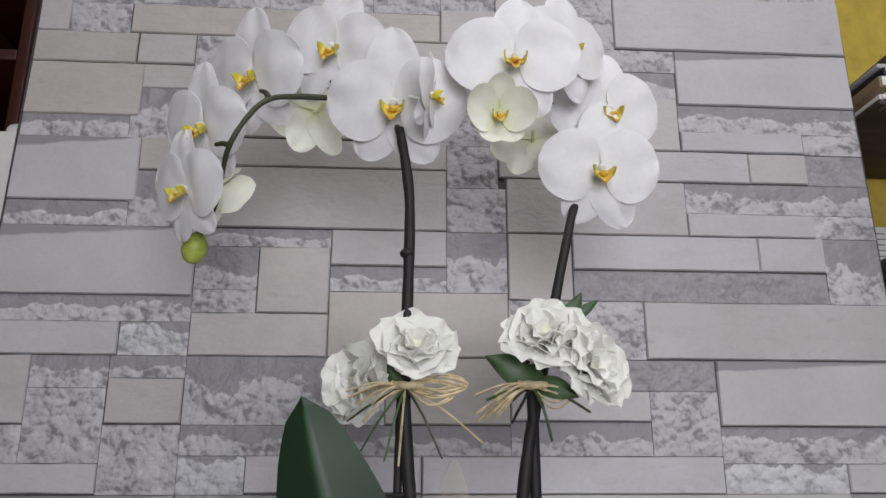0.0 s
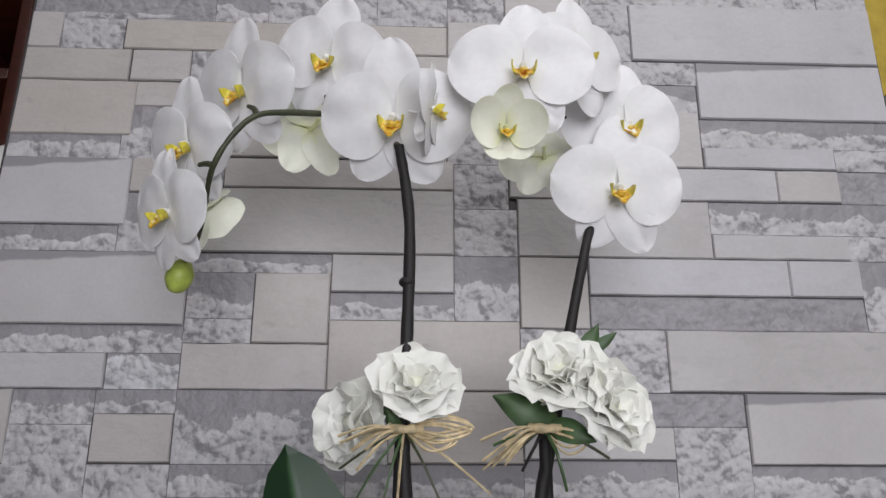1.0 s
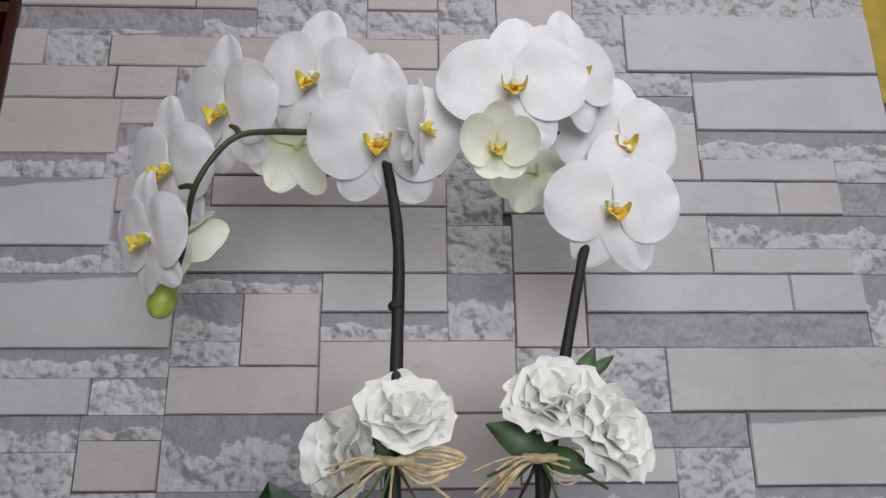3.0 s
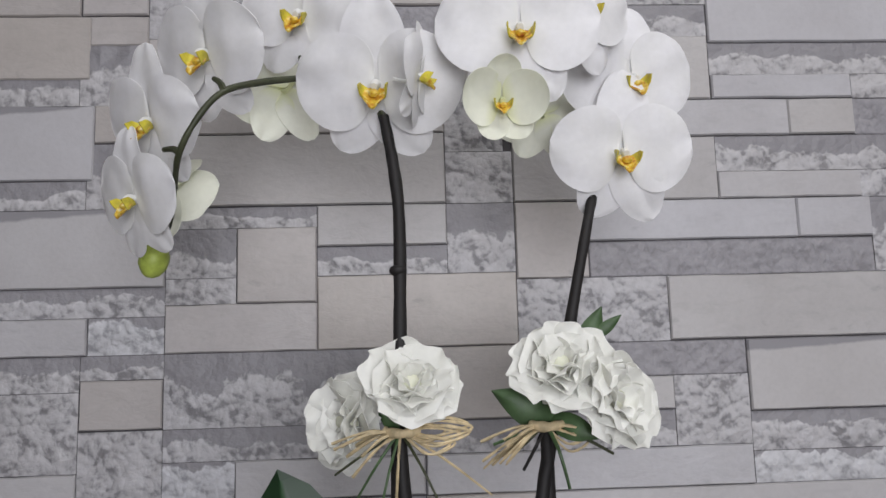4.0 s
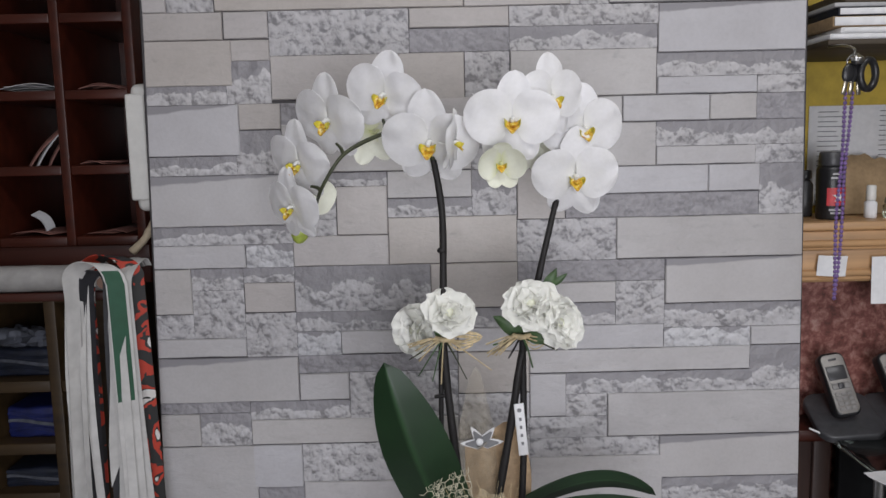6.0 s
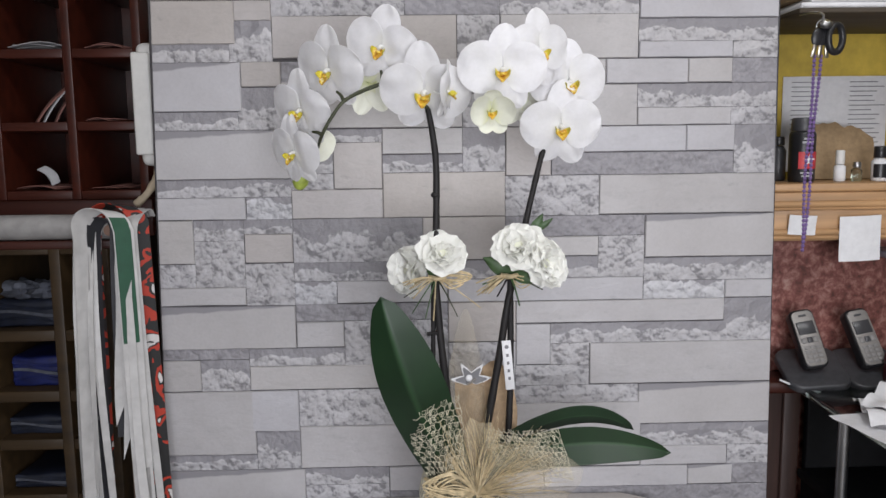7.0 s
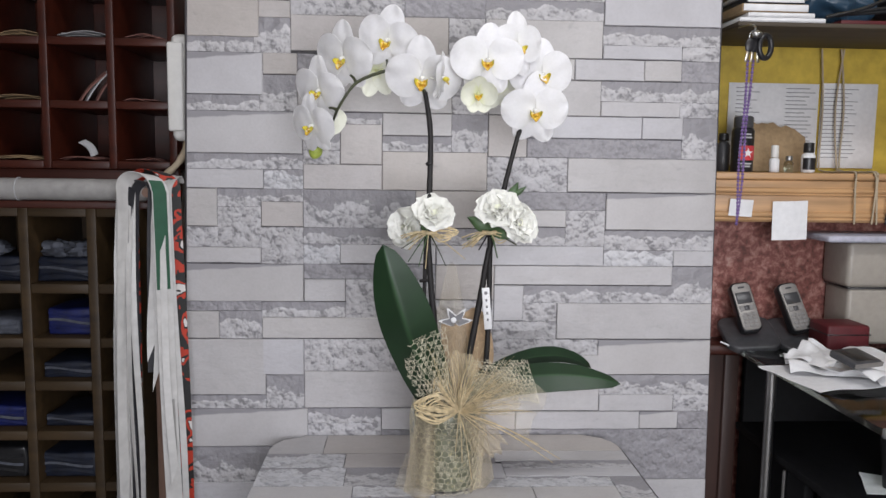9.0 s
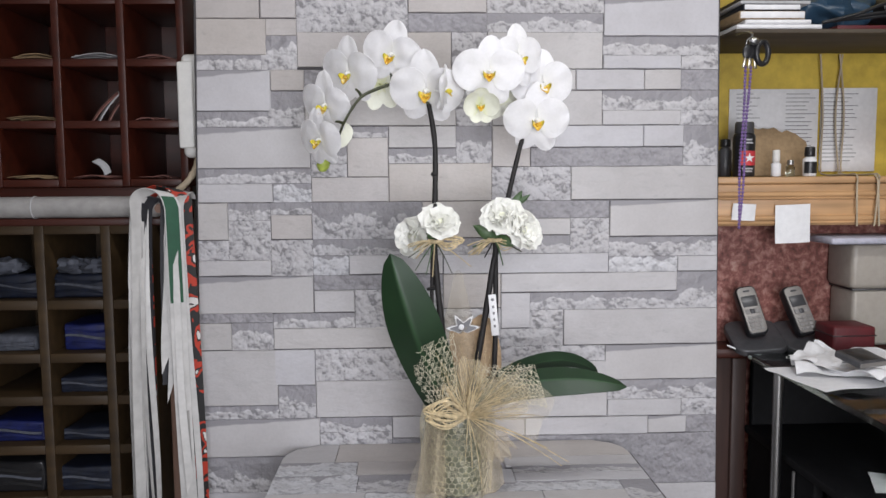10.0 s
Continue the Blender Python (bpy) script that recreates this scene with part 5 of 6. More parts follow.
bottle("glue_bottle", (0.640, 0.915, SHELF), 0.0095, 0.028, "paper", "white_plastic", 0.024, "small white glue bottle with a white cap")
bottle("glass_vial", (0.669, 0.915, SHELF), 0.0085, 0.022, "glass", "chrome", 0.010, "tiny clear glass vial with a bright top")
bottle("ink_bottle", (0.706, 0.912, SHELF), 0.0130, 0.038, "paper", "black", 0.020, "small white bottle with a black cap and label", "black")
bottle("glue_bottle", (0.560, 0.97, SHELF), 0.0130, 0.060, "dark_grey", "black", 0.016, "dark bottle standing behind the spray can")

board_card = thing("torn_cardboard", (0.66, 0.985, SHELF), "torn brown cardboard leaning on the wall", "cardboard")


def torn(u, v):
    x = 0.600 + 0.138 * u
    top = 0.088 + 0.010 * math.sin(3.2 * u + 0.6) + 0.007 * noise.noise(Vector((u * 9, 0, 5))) - 0.012 * max(0, u - 0.82) / 0.18
    return (x + 0.006 * noise.noise(Vector((v * 5, 7, 0))) * (1 if u > 0.9 else 0.1), 0.975 + 0.018 * v, SHELF + 0.001 + top * v)


part("sheet", shell(torn, 24, 6, 0.003), M["card"], board_card)

notice = thing("notice_sheet", (0.72, 1.015, 1.31), "white printed notice sheets pinned on the yellow wall", "notice")
sheet = part("sheet", box(0.585, 0.775, 1.0165, 1.0185, 1.300, 1.468, 0.0004, 1), M["paper"], notice)
sheet_b = part("sheet", box(0.780, 0.90, 1.0160, 1.0185, 1.296, 1.470, 0.0004, 1), M["paper"], notice)
rng = random.Random(8)
for x0, x1, host in ((0.600, 0.650, sheet), (0.705, 0.770, sheet), (0.786, 0.86, sheet_b)):
    for k in range(18):
        part("print_bar", box(x0, x0 + (x1 - x0) * rng.uniform(0.6, 1.0), 1.0150, 1.0158, 1.457 - 0.0082 * k, 1.4584 - 0.0082 * k, 0), M["ink"], host, smooth=False)

# the bead chain and keys that hang from the upper shelf
upper = thing("upper_shelf", (1.2, 0.86, 1.53), "thin grey shelf with books above the counter", "shelf")
# shade on the underside is put into the board's dark colour
part("board", box(0.500, 2.2, 0.790, 1.019, 1.541, 1.549, 0.002), M["shelf_dark"], upper)
for x0, x1, z0, z1, tone, label in ((0.505, 0.660, 1.5495, 1.5575, "paper", "white paper block on the shelf"), (0.520, 0.640, 1.558, 1.566, "paper", "white notebook on the shelf"),
                                    (0.508, 0.628, 1.5665, 1.581, "card", "brown bound book on the shelf"), (0.515, 0.620, 1.5815, 1.593, "navy", "dark book on the shelf")):
    book = thing("book", ((x0 + x1) / 2, 0.83, z0), label, "book", "books on the upper shelf")
    part("cover", box(x0, x1, 0.795, 0.95, z0, z1, 0.0015), M[tone], book)
    part("page_block", box(x0 + 0.002, x1 - 0.002, 0.7930, 0.7944, z0 + 0.0015, z1 - 0.0015, 0.0003, 1), M["paper"], book)
for x0, x1, y0, z0, z1, tone, label, kind in ((0.512, 0.640, 0.800, 1.5945, 1.6005, "paper_grey", "grey stack of papers on the books", "paper"), (0.530, 0.625, 0.806, 1.6010, 1.6160, "shelf_dark", "brown closed box on the books", "box"),
                                              (0.690, 0.830, 0.800, 1.5495, 1.5570, "red_box", "dark red folder on the shelf", "folder"), (0.850, 1.050, 0.798, 1.5495, 1.5560, "paper_grey", "grey papers on the shelf", "paper")):
    item = thing({"paper": "papers", "box": "brown_box", "folder": "folder"}[kind], ((x0 + x1) / 2, 0.87, z0), label, kind)
    part("cover", crumple(box(x0, x1, y0, 0.96, z0, z1, 0.0015), 0.05, 0.0008), M[tone], item)
bag = thing("plastic_bag", (0.72, 0.90, 1.5570), "crumpled dark blue plastic bag on the shelf", "bag")
bm = blob((0.725, 0.90, 1.592), 0.085, 0.07, 0.040, 0.0, seg=44)
for v in bm.verts:
    v.co += noise.noise_vector(v.co * 26) * 0.020 + noise.noise_vector(v.co * 70) * 0.006
    v.co.z = max(v.co.z, 1.5572)
part("film", bm, M["blue_grey"], bag)
sack = thing("plastic_bag", (0.93, 0.92, 1.5565), "crumpled black plastic bag on the shelf", "bag")
bm = blob((0.93, 0.92, 1.600), 0.12, 0.07, 0.050, 0.0, seg=44)
for v in bm.verts:
    v.co += noise.noise_vector(v.co * 22) * 0.022 + noise.noise_vector(v.co * 60) * 0.006
    v.co.z = max(v.co.z, 1.5565)
part("film", bm, M["black"], sack)
for k in range(6):
    a = 0.2 * k
    w = thing("cable", (0.74 + 0.03 * k, 0.81, 1.55), "black cable lying over the shelf edge", "cable", "cables on the upper shelf")
    part("wire", tube([(0.66 + 0.02 * k, 0.796, 1.560 + 0.003 * k), (0.72 + 0.03 * k, 0.790, 1.574 + 0.008 * math.sin(3 * k)), (0.80 + 0.02 * k, 0.792, 1.584 + 0.012 * math.cos(2 * k)), (0.94, 0.795, 1.562 + 0.004 * k)], 0.0032, 8), M["black"], w)

keys = thing("key_bunch", (0.487, 0.712, 1.49), "bunch of keys with a purple beaded cord", "keys")
part("hook", tube([(0.506, 0.800, 1.540), (0.503, 0.760, 1.537), (0.498, 0.718, 1.528), (0.496, 0.712, 1.519), (0.498, 0.714, 1.514)], 0.0016, 8), M["chrome"], keys)
ringbm = tube([(0.497 + 0.010 * math.cos(a * math.pi / 8), 0.712, 1.510 + 0.010 * math.sin(a * math.pi / 8)) for a in range(17)], 0.0012, 6, 2)
part("ring", ringbm, M["chrome"], keys)
for dx, a, tone in ((-0.008, 12, "steel"), (-0.002, 5, "steel"), (0.004, -4, "steel")):
    key = moved(box(-0.0028, 0.0028, -0.0011, 0.0011, -0.036, -0.010, 0.0006, 1), pose(0.497 + dx, 0.711 + dx * 0.3, 1.504, 0, a, 0))
    head = part("key", key, M[tone], keys)
    part("key_head", moved(blob((0, 0, -0.008), 0.0085, 0.0030, 0.0125), pose(0.497 + dx, 0.711 + dx * 0.3, 1.504, 0, a, 0)), M["black"], head)
fob = tube([(0.514 + 0.0115 * math.cos(a * math.pi / 8), 0.711 + 0.003 * math.cos(a * math.pi / 8), 1.494 + 0.0185 * math.sin(a * math.pi / 8)) for a in range(17)], 0.0048, 8, 2)
part("fob", fob, M["black"], keys, "black key fob loop")
part("bolt_ball", blob((0.497, 0.705, 1.512), 0.009, 0.007, 0.006, 0.3), M["chrome"], keys)
for off in (-0.0035, 0.0035):
    places = []
    for k in range(46):
        t = k / 45
        x = 0.4905 + off * (1 - 0.75 * max(0, (t - 0.55) / 0.45)) - 0.009 * t + 0.0012 * math.sin(9 * t + off * 300)
        places.append((x, 0.711 + 0.001 * math.sin(5 * t), 1.470 - 0.270 * t))
    string = part("bead_string", tube(places, 0.0007, 5, 1), M["purple"], keys, "purple bead string")
    for p in places:
        part("bead", blob(p, 0.0026, 0.0026, 0.0031, 0.0, seg=6), M["purple"], string)

for x, w, h, z, tilt, label in ((0.555, 0.045, 0.032, 1.203, 3, "small white note stuck on the shelf front"), (0.653, 0.068, 0.074, 1.159, -2, "square white note stuck on the shelf front")):
    note = thing("sticky_note", (x, 0.862, z), label, "note", "notes on the shelf front")
    part("sheet", moved(shell(lambda u, v: ((u - 0.5) * w, -0.004 * math.sin(math.pi * u) - 0.002 * v * v, h * v), 8, 6, 0.0006), pose(x, 0.8640, z, 0, tilt, 0)), M["paper"], note)
for k, (x, dx) in enumerate(((0.775, -0.004), (0.812, 0.006), (0.818, -0.006))):
    cable = thing("cable", (x, 0.86, 1.19), "thin pale cable hanging over the shelf front", "cable", "cables on the wall")
    part("wire", tube([(x + dx, 1.008, 1.538), (x - dx, 1.006, 1.42), (x, 1.000, 1.31), (x, 0.985, 1.2895), (x, 0.900, 1.2890), (x, 0.8645, 1.2875), (x + dx * 0.4, 0.8600, 1.26), (x - dx * 0.3, 0.8600, 1.190)], 0.0019, 8, 4), M["cord"], cable)
cable = thing("cable", (0.850, 0.86, 1.2), "thin black cable hanging over the shelf front", "cable", "cables on the wall")
part("wire", tube([(0.845, 0.85, 1.42), (0.836, 0.85, 1.36), (0.845, 0.852, 1.31), (0.842, 0.8585, 1.26), (0.836, 0.8585, 1.19)], 0.0017, 8), M["black"], cable)

# added dark boards in place of the marbled wall's shaded lower part
panel = thing("wall_shade_panel", (0.5, 0.93, 0.0), "dark brown board standing in for the shaded marbled wall below the phone ledge", "panel")
part("board", box(0.42, 0.592, 0.915, 0.954, 0.0, 0.929, 0.003), M["wall_shade"], panel)
part("batten", box(0.560, 0.590, 0.906, 0.9145, 0.0, 0.925, 0.003), M["wall_shade"], panel)

# ---- the phones on their cradles ----
ledge = thing("phone_ledge", (0.62, 0.90, 0.96), "dark brown ledge that carries the phones", "ledge")
part("board", box(0.42, 0.80, 0.880, 0.954, 0.930, 0.950, 0.004), M["mahogany"], ledge)


def cordless(x, turn):
    base = thing("phone_cradle", (x, 0.90, 0.950), "flat grey plastic charging cradle on the ledge", "cradle", "phone cradles")
    tray = slab(rounded_plan(-0.052, 0.050, -0.050, 0.052, 0.024), -0.006, 0.006, 0.004)
    part("tray", moved(tray, pose(x + 0.004, 0.880, 0.972, 24, -4, turn)), M["dark_grey"], base)
    part("foot", box(x - 0.03, x + 0.035, 0.890, 0.93, 0.951, 0.972, 0.003), M["black"], base)
    m = pose(x, 0.858, 0.980, -30, -10, turn) @ Matrix.Scale(0.86, 4)
    hs = thing("cordless_phone", (x, 0.856, 0.984), "silver and black cordless phone standing in its cradle", "phone", "cordless phones")
    body = part("body", moved(moved(slab(rounded_plan(-0.0235, 0.0235, 0.0, 0.118, 0.013), -0.012, 0.010, 0.005), pose(0, 0, 0, 90)), m), M["black"], hs)
    part("faceplate", moved(moved(slab(rounded_plan(-0.0205, 0.0205, 0.004, 0.114, 0.011), 0.0085, 0.0122, 0.001), pose(0, 0, 0, 90)), m), M["silver"], body)
    part("display", moved(box(-0.0165, 0.0165, -0.0140, -0.0120, 0.066, 0.092, 0.001, 2), m), M["screen"], body)
    part("earpiece", moved(box(-0.007, 0.007, -0.0137, -0.0120, 0.102, 0.106, 0.0008, 2), m), M["dark_grey"], body)
    for r in range(4):
        for c in range(3):
            part("button", moved(box(-0.0150 + 0.0105 * c, -0.0060 + 0.0105 * c, -0.0139, -0.0122, 0.010 + 0.0088 * r, 0.0165 + 0.0088 * r, 0.0006, 1), m), M["button"], body)
    for a, b, tone in ((-0.0155, -0.006, "button"), (-0.005, 0.005, "dark_grey"), (0.006, 0.0155, "button")):
        part("button", moved(box(a, b, -0.0142, -0.0122, 0.049, 0.060, 0.0006, 1), m), M[tone], body)


cordless(0.590, -4)
cordless(0.688, 2)
pen = thing("pen", (0.56, 0.86, 0.98), "thin white pen lying by the cradle", "pen")
part("barrel", tube([(0.528, 0.858, 0.962), (0.590, 0.836, 0.937)], (0.0016, 0.0022), 8, 1), M["paper"], pen)

# ---- the glass desk, papers, printer ----
desk = thing("glass_desk", (1.0, 0.60, 0.0), "black desk with a glass top and chrome legs", "desk")
part("glass_top", box(0.560, 1.70, 0.40, 0.86, 0.940, 0.950, 0.002), M["glass"], desk)
part("under_shelf", box(0.585, 1.70, 0.46, 0.90, 0.775, 0.790, 0.003), M["desk_black"], desk)
part("back_panel", box(0.60, 1.70, 0.90, 0.915, 0.05, 0.935, 0.003), M["desk_black"], desk)
part("side_panel", box(0.592, 0.610, 0.64, 0.898, 0.02, 0.774, 0.003), M["desk_black"], desk)
part("drawer_front", box(0.612, 1.70, 0.62, 0.638, 0.05, 0.770, 0.004), M["desk_black"], desk)
for x, y in ((0.572, 0.735), (1.66, 0.74)):
    part("leg", tube([(x, y, 0.0), (x, y, 0.939)], 0.0085, 16, 1), M["chrome"], desk)
part("leg", tube([(0.588, 0.70, 0.0), (0.588, 0.70, 0.77)], 0.003, 10, 1), M["chrome"], desk)
part("edge_strip", box(0.560, 1.70, 0.392, 0.3995, 0.938, 0.952, 0.002), M["chrome"], desk)


def loose_sheet(name, x, y, z, w, d, turn, lift, seed, tone="paper", label="loose white paper on the glass desk"):
    s = thing(name, (x, y, z), label, "paper", "papers on the desk")
    m = pose(x, y, z, 0, 0, turn)
    part("sheet", moved(shell(lambda u, v: ((u - 0.5) * w, (v - 0.5) * d, 0.001 + lift * abs(noise.noise(Vector((u * 2.2, v * 2.2, seed)))) + 0.3 * lift * u * v), 16, 14, 0.0007), m), M[tone], s)


loose_sheet("paper_sheet", 0.650, 0.655, 0.951, 0.21, 0.15, 12, 0.010, 1)
loose_sheet("paper_sheet", 0.660, 0.680, 0.957, 0.17, 0.12, -18, 0.030, 2)
loose_sheet("paper_sheet", 0.700, 0.665, 0.966, 0.18, 0.13, 28, 0.024, 3)
loose_sheet("paper_sheet", 0.780, 0.640, 0.956, 0.20, 0.15, -8, 0.016, 4)
loose_sheet("paper_sheet", 0.640, 0.705, 0.968, 0.10, 0.08, 40, 0.034, 5)
mobile = thing("mobile_phone", (0.645, 0.620, 0.985), "small grey mobile phone lying on the papers", "phone")
m = pose(0.645, 0.610, 0.993, 12, 0, 20)
body = part("body", moved(box(-0.030, 0.030, -0.026, 0.026, -0.006, 0.006, 0.004, 3), m), M["dark_grey"], mobile)
part("display", moved(box(-0.022, 0.014, -0.020, 0.020, 0.0058, 0.0068, 0.0005, 1), m), M["black"], body)
part("rim", moved(box(-0.031, 0.031, -0.027, -0.0255, -0.004, 0.004, 0.001, 2), m), M["silver"], body)
red = thing("red_box", (0.745, 0.80, 0.951), "dark red box behind the papers", "box")
part("body", box(0.694, 0.775, 0.78, 0.85, 0.951, 1.010, 0.006, 3), M["red_box"], red)
part("lid_line", box(0.693, 0.776, 0.779, 0.851, 0.992, 0.994, 0.0005, 1), M["black"], red)

printer = thing("printer", (0.90, 0.80, 0.951), "large beige office printer on the desk", "printer")
body = part("body", box(0.778, 1.15, 0.865, 0.952, 0.955, 1.065, 0.008, 3), M["beige_plastic"], printer)
part("upper_housing", box(0.770, 1.15, 0.858, 0.953, 1.0675, 1.155, 0.010, 3), M["beige_plastic"], printer)
part("seam", box(0.775, 1.15, 0.864, 0.95, 1.0645, 1.068, 0.0005, 1), M["black"], printer)
part("badge", box(0.845, 0.872, 0.8555, 0.8585, 1.105, 1.128, 0.001, 1), M["paper_grey"], printer)
part("button_bar", box(0.845, 0.87, 0.8555, 0.8585, 1.080, 1.085, 0.001, 1), M["paper_grey"], printer)
part("cover", box(0.715, 1.15, 0.835, 0.953, 1.157, 1.170, 0.004, 2), M["lilac"], printer)

terminal = thing("card_terminal", (0.74, 0.62, 0.79), "black card terminal on the lower desk shelf", "card terminal")
m = pose(0.745, 0.60, 0.825, 14, 0, -30)
body = part("body", moved(box(-0.042, 0.042, -0.075, 0.075, -0.022, 0.018, 0.012, 4), m), M["black"], terminal)
part("display", moved(box(-0.026, 0.026, 0.025, 0.055, 0.0175, 0.0195, 0.001, 1), m), M["screen"], body)
for r in range(4):
    for c in range(3):
        part("button", moved(box(-0.028 + 0.020 * c, -0.014 + 0.020 * c, -0.060 + 0.018 * r, -0.050 + 0.018 * r, 0.0175, 0.0205, 0.001, 1), m), M["dark_grey"], body)
loose_sheet("paper_sheet", 0.735, 0.560, 0.791, 0.16, 0.09, -24, 0.006, 9, label="white receipt paper on the lower desk shelf")

# ---- the stones of the wallpaper ----
stone("W", -0.470, -0.266, 1.677, 1.753)
stone("W", -0.266, -0.200, 1.677, 1.753)
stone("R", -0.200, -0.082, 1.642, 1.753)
stone("W", -0.082, -0.005, 1.677, 1.753)
stone("R", -0.082, -0.005, 1.642, 1.677)
stone("R", -0.005, 0.058, 1.642, 1.753)
stone("W", 0.058, 0.143, 1.642, 1.760)
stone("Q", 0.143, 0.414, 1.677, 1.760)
stone("R", 0.414, 0.468, 1.677, 1.760)
stone("R", 0.143, 0.197, 1.605, 1.677)
stone("S", 0.197, 0.468, 1.605, 1.677)
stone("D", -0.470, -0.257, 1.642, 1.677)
stone("Q", -0.257, -0.200, 1.642, 1.677)
stone("Q", -0.417, -0.257, 1.642, 1.653)
stone("W", -0.470, -0.417, 1.605, 1.649)
stone("R", -0.417, -0.351, 1.605, 1.642)
stone("W", -0.351, -0.005, 1.605, 1.642)
stone("W", -0.005, 0.143, 1.605, 1.649)
stone("W", -0.470, -0.340, 1.567, 1.605)
stone("W", -0.340, -0.277, 1.567, 1.605)
stone("W", -0.470, -0.331, 1.504, 1.567)
stone("W", -0.331, -0.277, 1.537, 1.567)
stone("R", -0.277, -0.082, 1.544, 1.605)
stone("W", -0.082, 0.058, 1.577, 1.605)
stone("D", -0.082, 0.058, 1.544, 1.577)
stone("Q", 0.058, 0.265, 1.544, 1.577)
stone("R", 0.058, 0.265, 1.577, 1.605)
stone("R", 0.136, 0.275, 1.577, 1.605)
stone("T", 0.265, 0.468, 1.537, 1.605)
stone("Q", -0.340, -0.277, 1.479, 1.544)
stone("Q", -0.470, -0.340, 1.479, 1.507)
stone("W", -0.277, -0.098, 1.482, 1.544)
stone("W", -0.098, -0.005, 1.479, 1.544)
stone("R", -0.005, 0.058, 1.479, 1.544)
stone("S", 0.058, 0.265, 1.479, 1.544)
stone("Q", 0.265, 0.468, 1.504, 1.537)
stone("S", 0.265, 0.407, 1.479, 1.504)
stone("R", 0.407, 0.468, 1.479, 1.504)
stone("T", -0.470, -0.325, 1.407, 1.479)
stone("W", -0.325, -0.266, 1.442, 1.479)
stone("Q", -0.331, -0.266, 1.380, 1.442)
stone("Q", -0.470, -0.331, 1.380, 1.407)
stone("D", -0.266, -0.232, 1.442, 1.479)
stone("S", -0.266, 0.002, 1.380, 1.449)
stone("W", -0.232, 0.002, 1.449, 1.482)
stone("R", 0.002, 0.058, 1.430, 1.479)
stone("R", 0.002, 0.066, 1.380, 1.430)
stone("S", 0.058, 0.217, 1.442, 1.479)
stone("S", 0.217, 0.340, 1.442, 1.479)
stone("S", 0.340, 0.407, 1.442, 1.479)
stone("D", 0.407, 0.468, 1.442, 1.479)
stone("S", 0.066, 0.265, 1.380, 1.442)
stone("Q", 0.265, 0.468, 1.407, 1.442)
stone("S", 0.265, 0.407, 1.380, 1.407)
stone("R", 0.407, 0.468, 1.380, 1.407)
stone("T", -0.470, -0.257, 1.307, 1.380)
stone("Q", -0.470, -0.257, 1.280, 1.307)
stone("S", -0.470, -0.325, 1.246, 1.280)
stone("P", -0.325, -0.257, 1.246, 1.280)
stone("Q", -0.257, -0.119, 1.360, 1.380)
stone("Q", -0.257, -0.193, 1.314, 1.360)
stone("W", -0.193, -0.119, 1.290, 1.360)
stone("R", -0.257, -0.193, 1.290, 1.314)
stone("W", -0.257, -0.119, 1.246, 1.290)
stone("S", -0.119, 0.002, 1.341, 1.380)
stone("Q", -0.119, 0.002, 1.314, 1.341)
stone("W", -0.119, 0.066, 1.246, 1.314)
stone("Q", 0.002, 0.066, 1.314, 1.380)
stone("W", 0.066, 0.136, 1.307, 1.380)
stone("S", 0.136, 0.340, 1.341, 1.380)
stone("S", 0.340, 0.414, 1.341, 1.380)
stone("Q", 0.414, 0.468, 1.307, 1.380)
stone("D", 0.136, 0.414, 1.307, 1.341)
stone("R", 0.066, 0.209, 1.246, 1.307)
stone("S", 0.209, 0.468, 1.246, 1.307)
stone("S", -0.470, -0.406, 1.179, 1.246)
stone("Q", -0.406, -0.331, 1.214, 1.246)
stone("R", -0.406, -0.331, 1.143, 1.214)
stone("R", -0.470, -0.406, 1.143, 1.179)
stone("Q", -0.331, -0.257, 1.224, 1.246)
stone("W", -0.331, -0.257, 1.179, 1.224)
stone("R", -0.331, -0.257, 1.114, 1.179)
stone("S", -0.470, -0.331, 1.114, 1.143)
stone("Q", -0.257, -0.060, 1.179, 1.246)
stone("W", -0.060, 0.066, 1.179, 1.246)
stone("Q", -0.257, -0.098, 1.150, 1.179)
stone("P", -0.257, -0.193, 1.114, 1.150)
stone("S", -0.193, -0.023, 1.114, 1.150)
stone("Q", -0.098, 0.066, 1.150, 1.179)
stone("D", 0.066, 0.280, 1.214, 1.246)
stone("S", 0.066, 0.209, 1.183, 1.214)
stone("Q", 0.066, 0.209, 1.150, 1.183)
stone("R", 0.209, 0.280, 1.150, 1.214)
stone("S", -0.023, 0.280, 1.114, 1.150)
stone("T", 0.280, 0.468, 1.179, 1.246)
stone("Q", 0.280, 0.468, 1.143, 1.179)
stone("P", 0.280, 0.407, 1.114, 1.143)
stone("S", 0.407, 0.468, 1.114, 1.143)
stone("T", -0.470, -0.257, 1.046, 1.114)
stone("D", -0.257, -0.023, 1.087, 1.114)
stone("S", -0.257, -0.183, 1.046, 1.087)
stone("R", -0.183, -0.098, 1.012, 1.087)
stone("R", -0.098, -0.023, 1.046, 1.087)
stone("W", -0.023, 0.082, 1.050, 1.114)
stone("R", -0.023, 0.082, 0.979, 1.050)
stone("D", -0.470, -0.331, 1.029, 1.050)
stone("S", -0.470, -0.406, 0.979, 1.029)
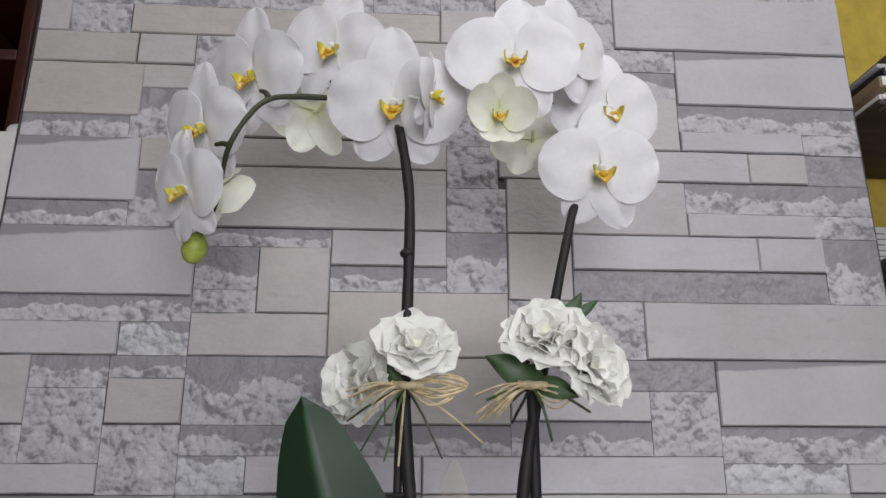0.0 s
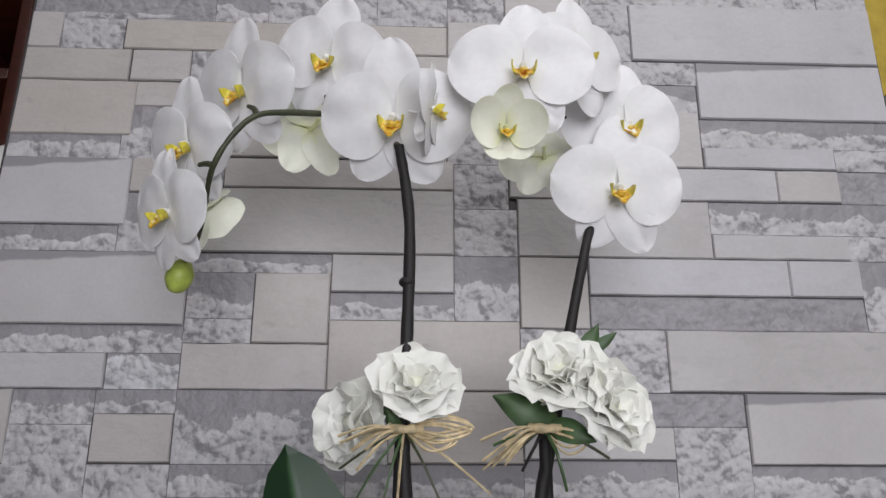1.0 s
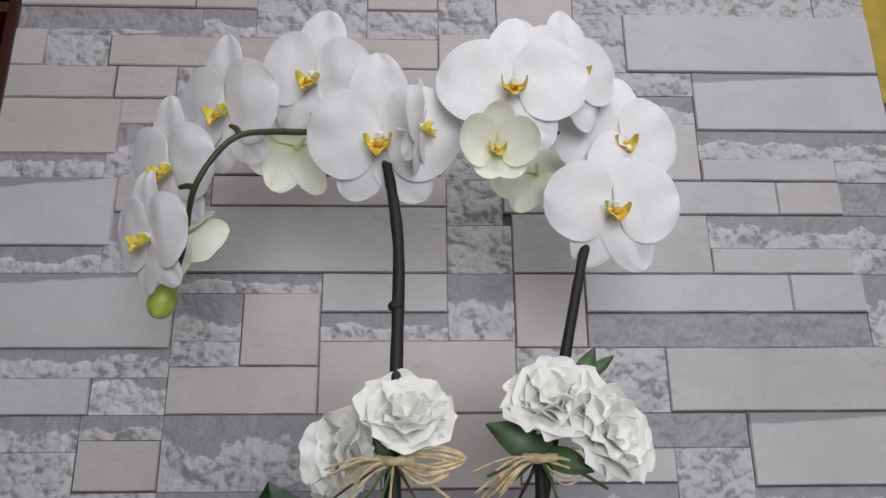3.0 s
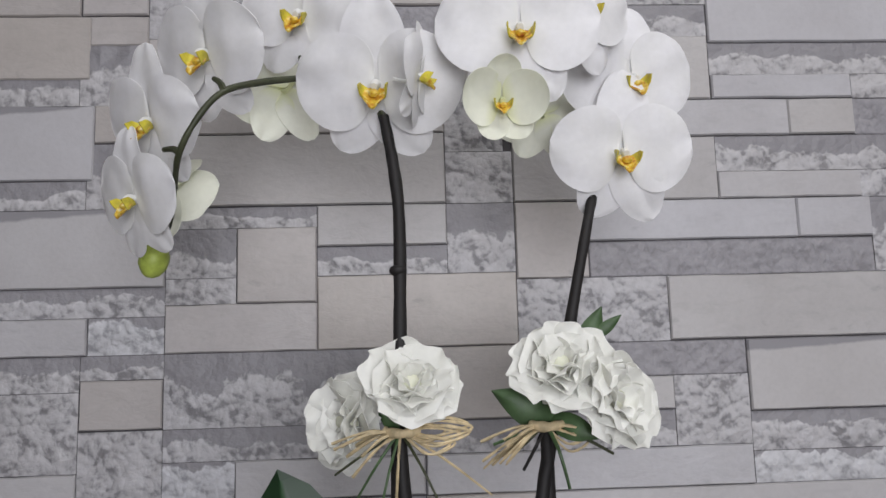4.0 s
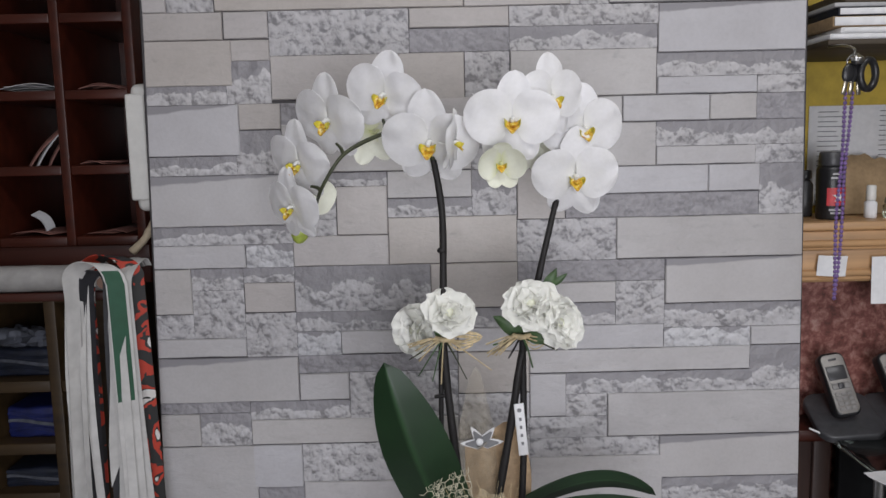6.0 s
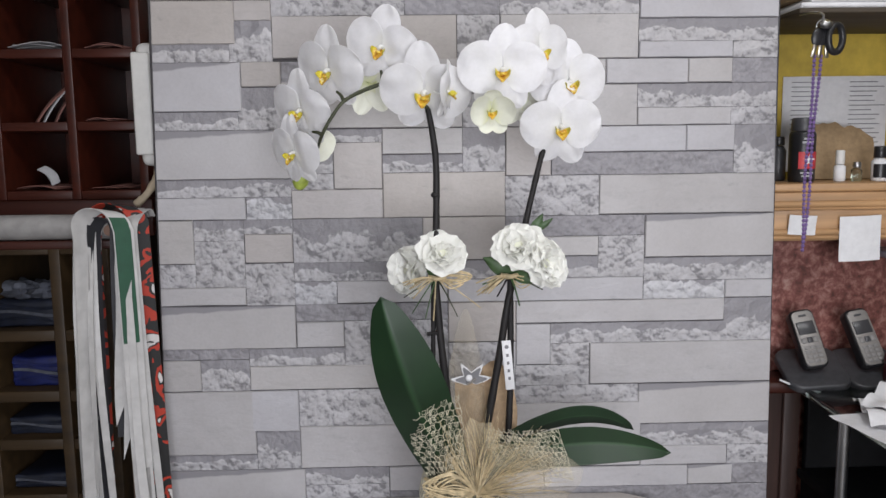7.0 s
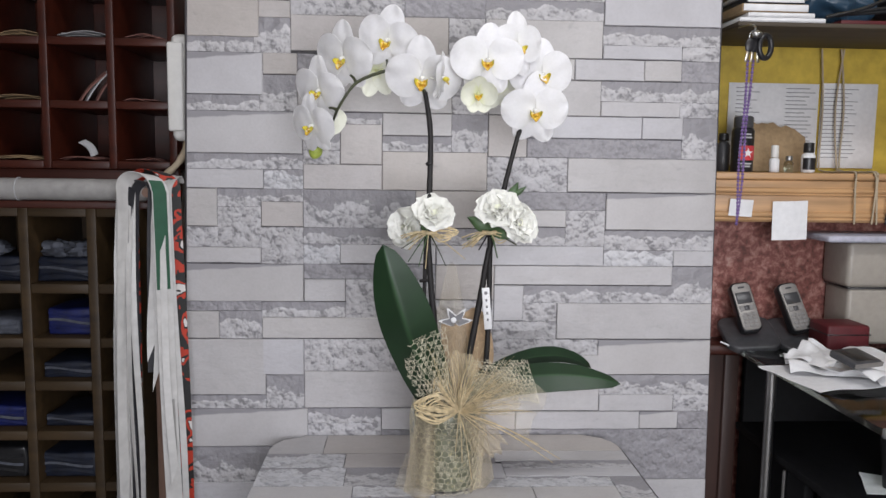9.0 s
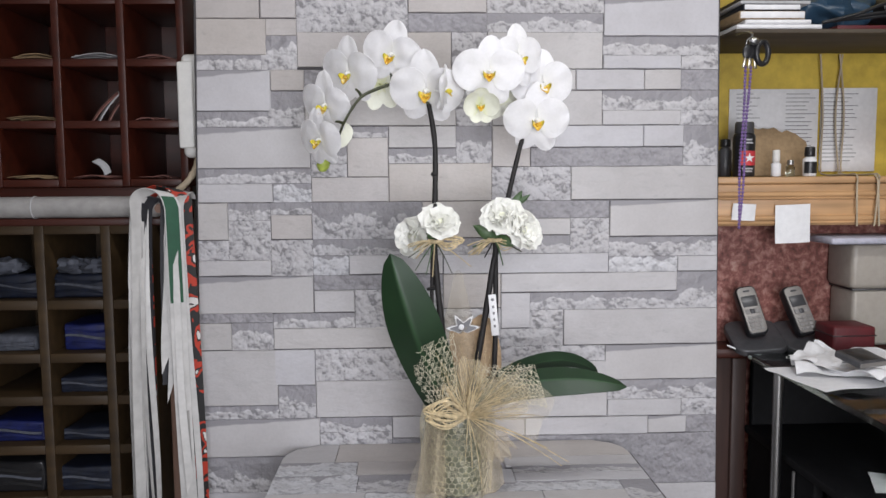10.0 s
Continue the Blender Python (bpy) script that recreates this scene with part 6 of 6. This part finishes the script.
stone("Q", -0.406, -0.331, 0.979, 1.029)
stone("Q", -0.331, -0.183, 1.018, 1.046)
stone("S", -0.331, -0.023, 0.979, 1.018)
stone("R", -0.098, -0.023, 1.018, 1.046)
stone("S", 0.082, 0.407, 1.078, 1.114)
stone("S", 0.082, 0.136, 1.012, 1.078)
stone("Q", 0.407, 0.468, 1.046, 1.114)
stone("Q", 0.136, 0.414, 1.046, 1.078)
stone("R", 0.082, 0.197, 0.979, 1.012)
stone("R", 0.136, 0.197, 1.012, 1.046)
stone("S", 0.197, 0.468, 0.979, 1.046)
stone("S", -0.470, -0.325, 0.876, 0.979)
stone("S", -0.331, -0.257, 0.913, 0.979)
stone("Q", -0.325, -0.257, 0.851, 0.913)
stone("Q", -0.470, -0.325, 0.851, 0.876)
stone("R", -0.257, -0.031, 0.920, 0.979)
stone("S", -0.257, -0.031, 0.851, 0.920)
stone("S", -0.031, 0.082, 0.844, 0.979)
stone("R", 0.082, 0.275, 0.950, 0.979)
stone("S", 0.082, 0.280, 0.844, 0.950)
stone("T", 0.275, 0.468, 0.913, 0.979)
stone("Q", 0.280, 0.468, 0.876, 0.913)
stone("S", 0.280, 0.420, 0.844, 0.876)
stone("R", 0.420, 0.468, 0.844, 0.876)
stone("T", -0.470, -0.251, 0.780, 0.851)
stone("Q", -0.251, -0.119, 0.823, 0.851)
stone("R", -0.251, -0.119, 0.780, 0.823)
stone("S", -0.119, -0.031, 0.810, 0.851)
stone("D", -0.119, 0.127, 0.780, 0.810)
stone("W", -0.031, 0.127, 0.810, 0.844)
stone("S", 0.127, 0.357, 0.810, 0.844)
stone("T", 0.357, 0.429, 0.810, 0.844)
stone("D", 0.429, 0.468, 0.810, 0.844)
stone("D", 0.127, 0.468, 0.713, 0.810)
stone("Q", -0.470, -0.251, 0.713, 0.780)
stone("S", -0.251, 0.127, 0.713, 0.780)
stone("S", -0.470, -0.251, 0.596, 0.713)
stone("R", -0.251, 0.127, 0.590, 0.713)
stone("S", 0.127, 0.468, 0.590, 0.713)
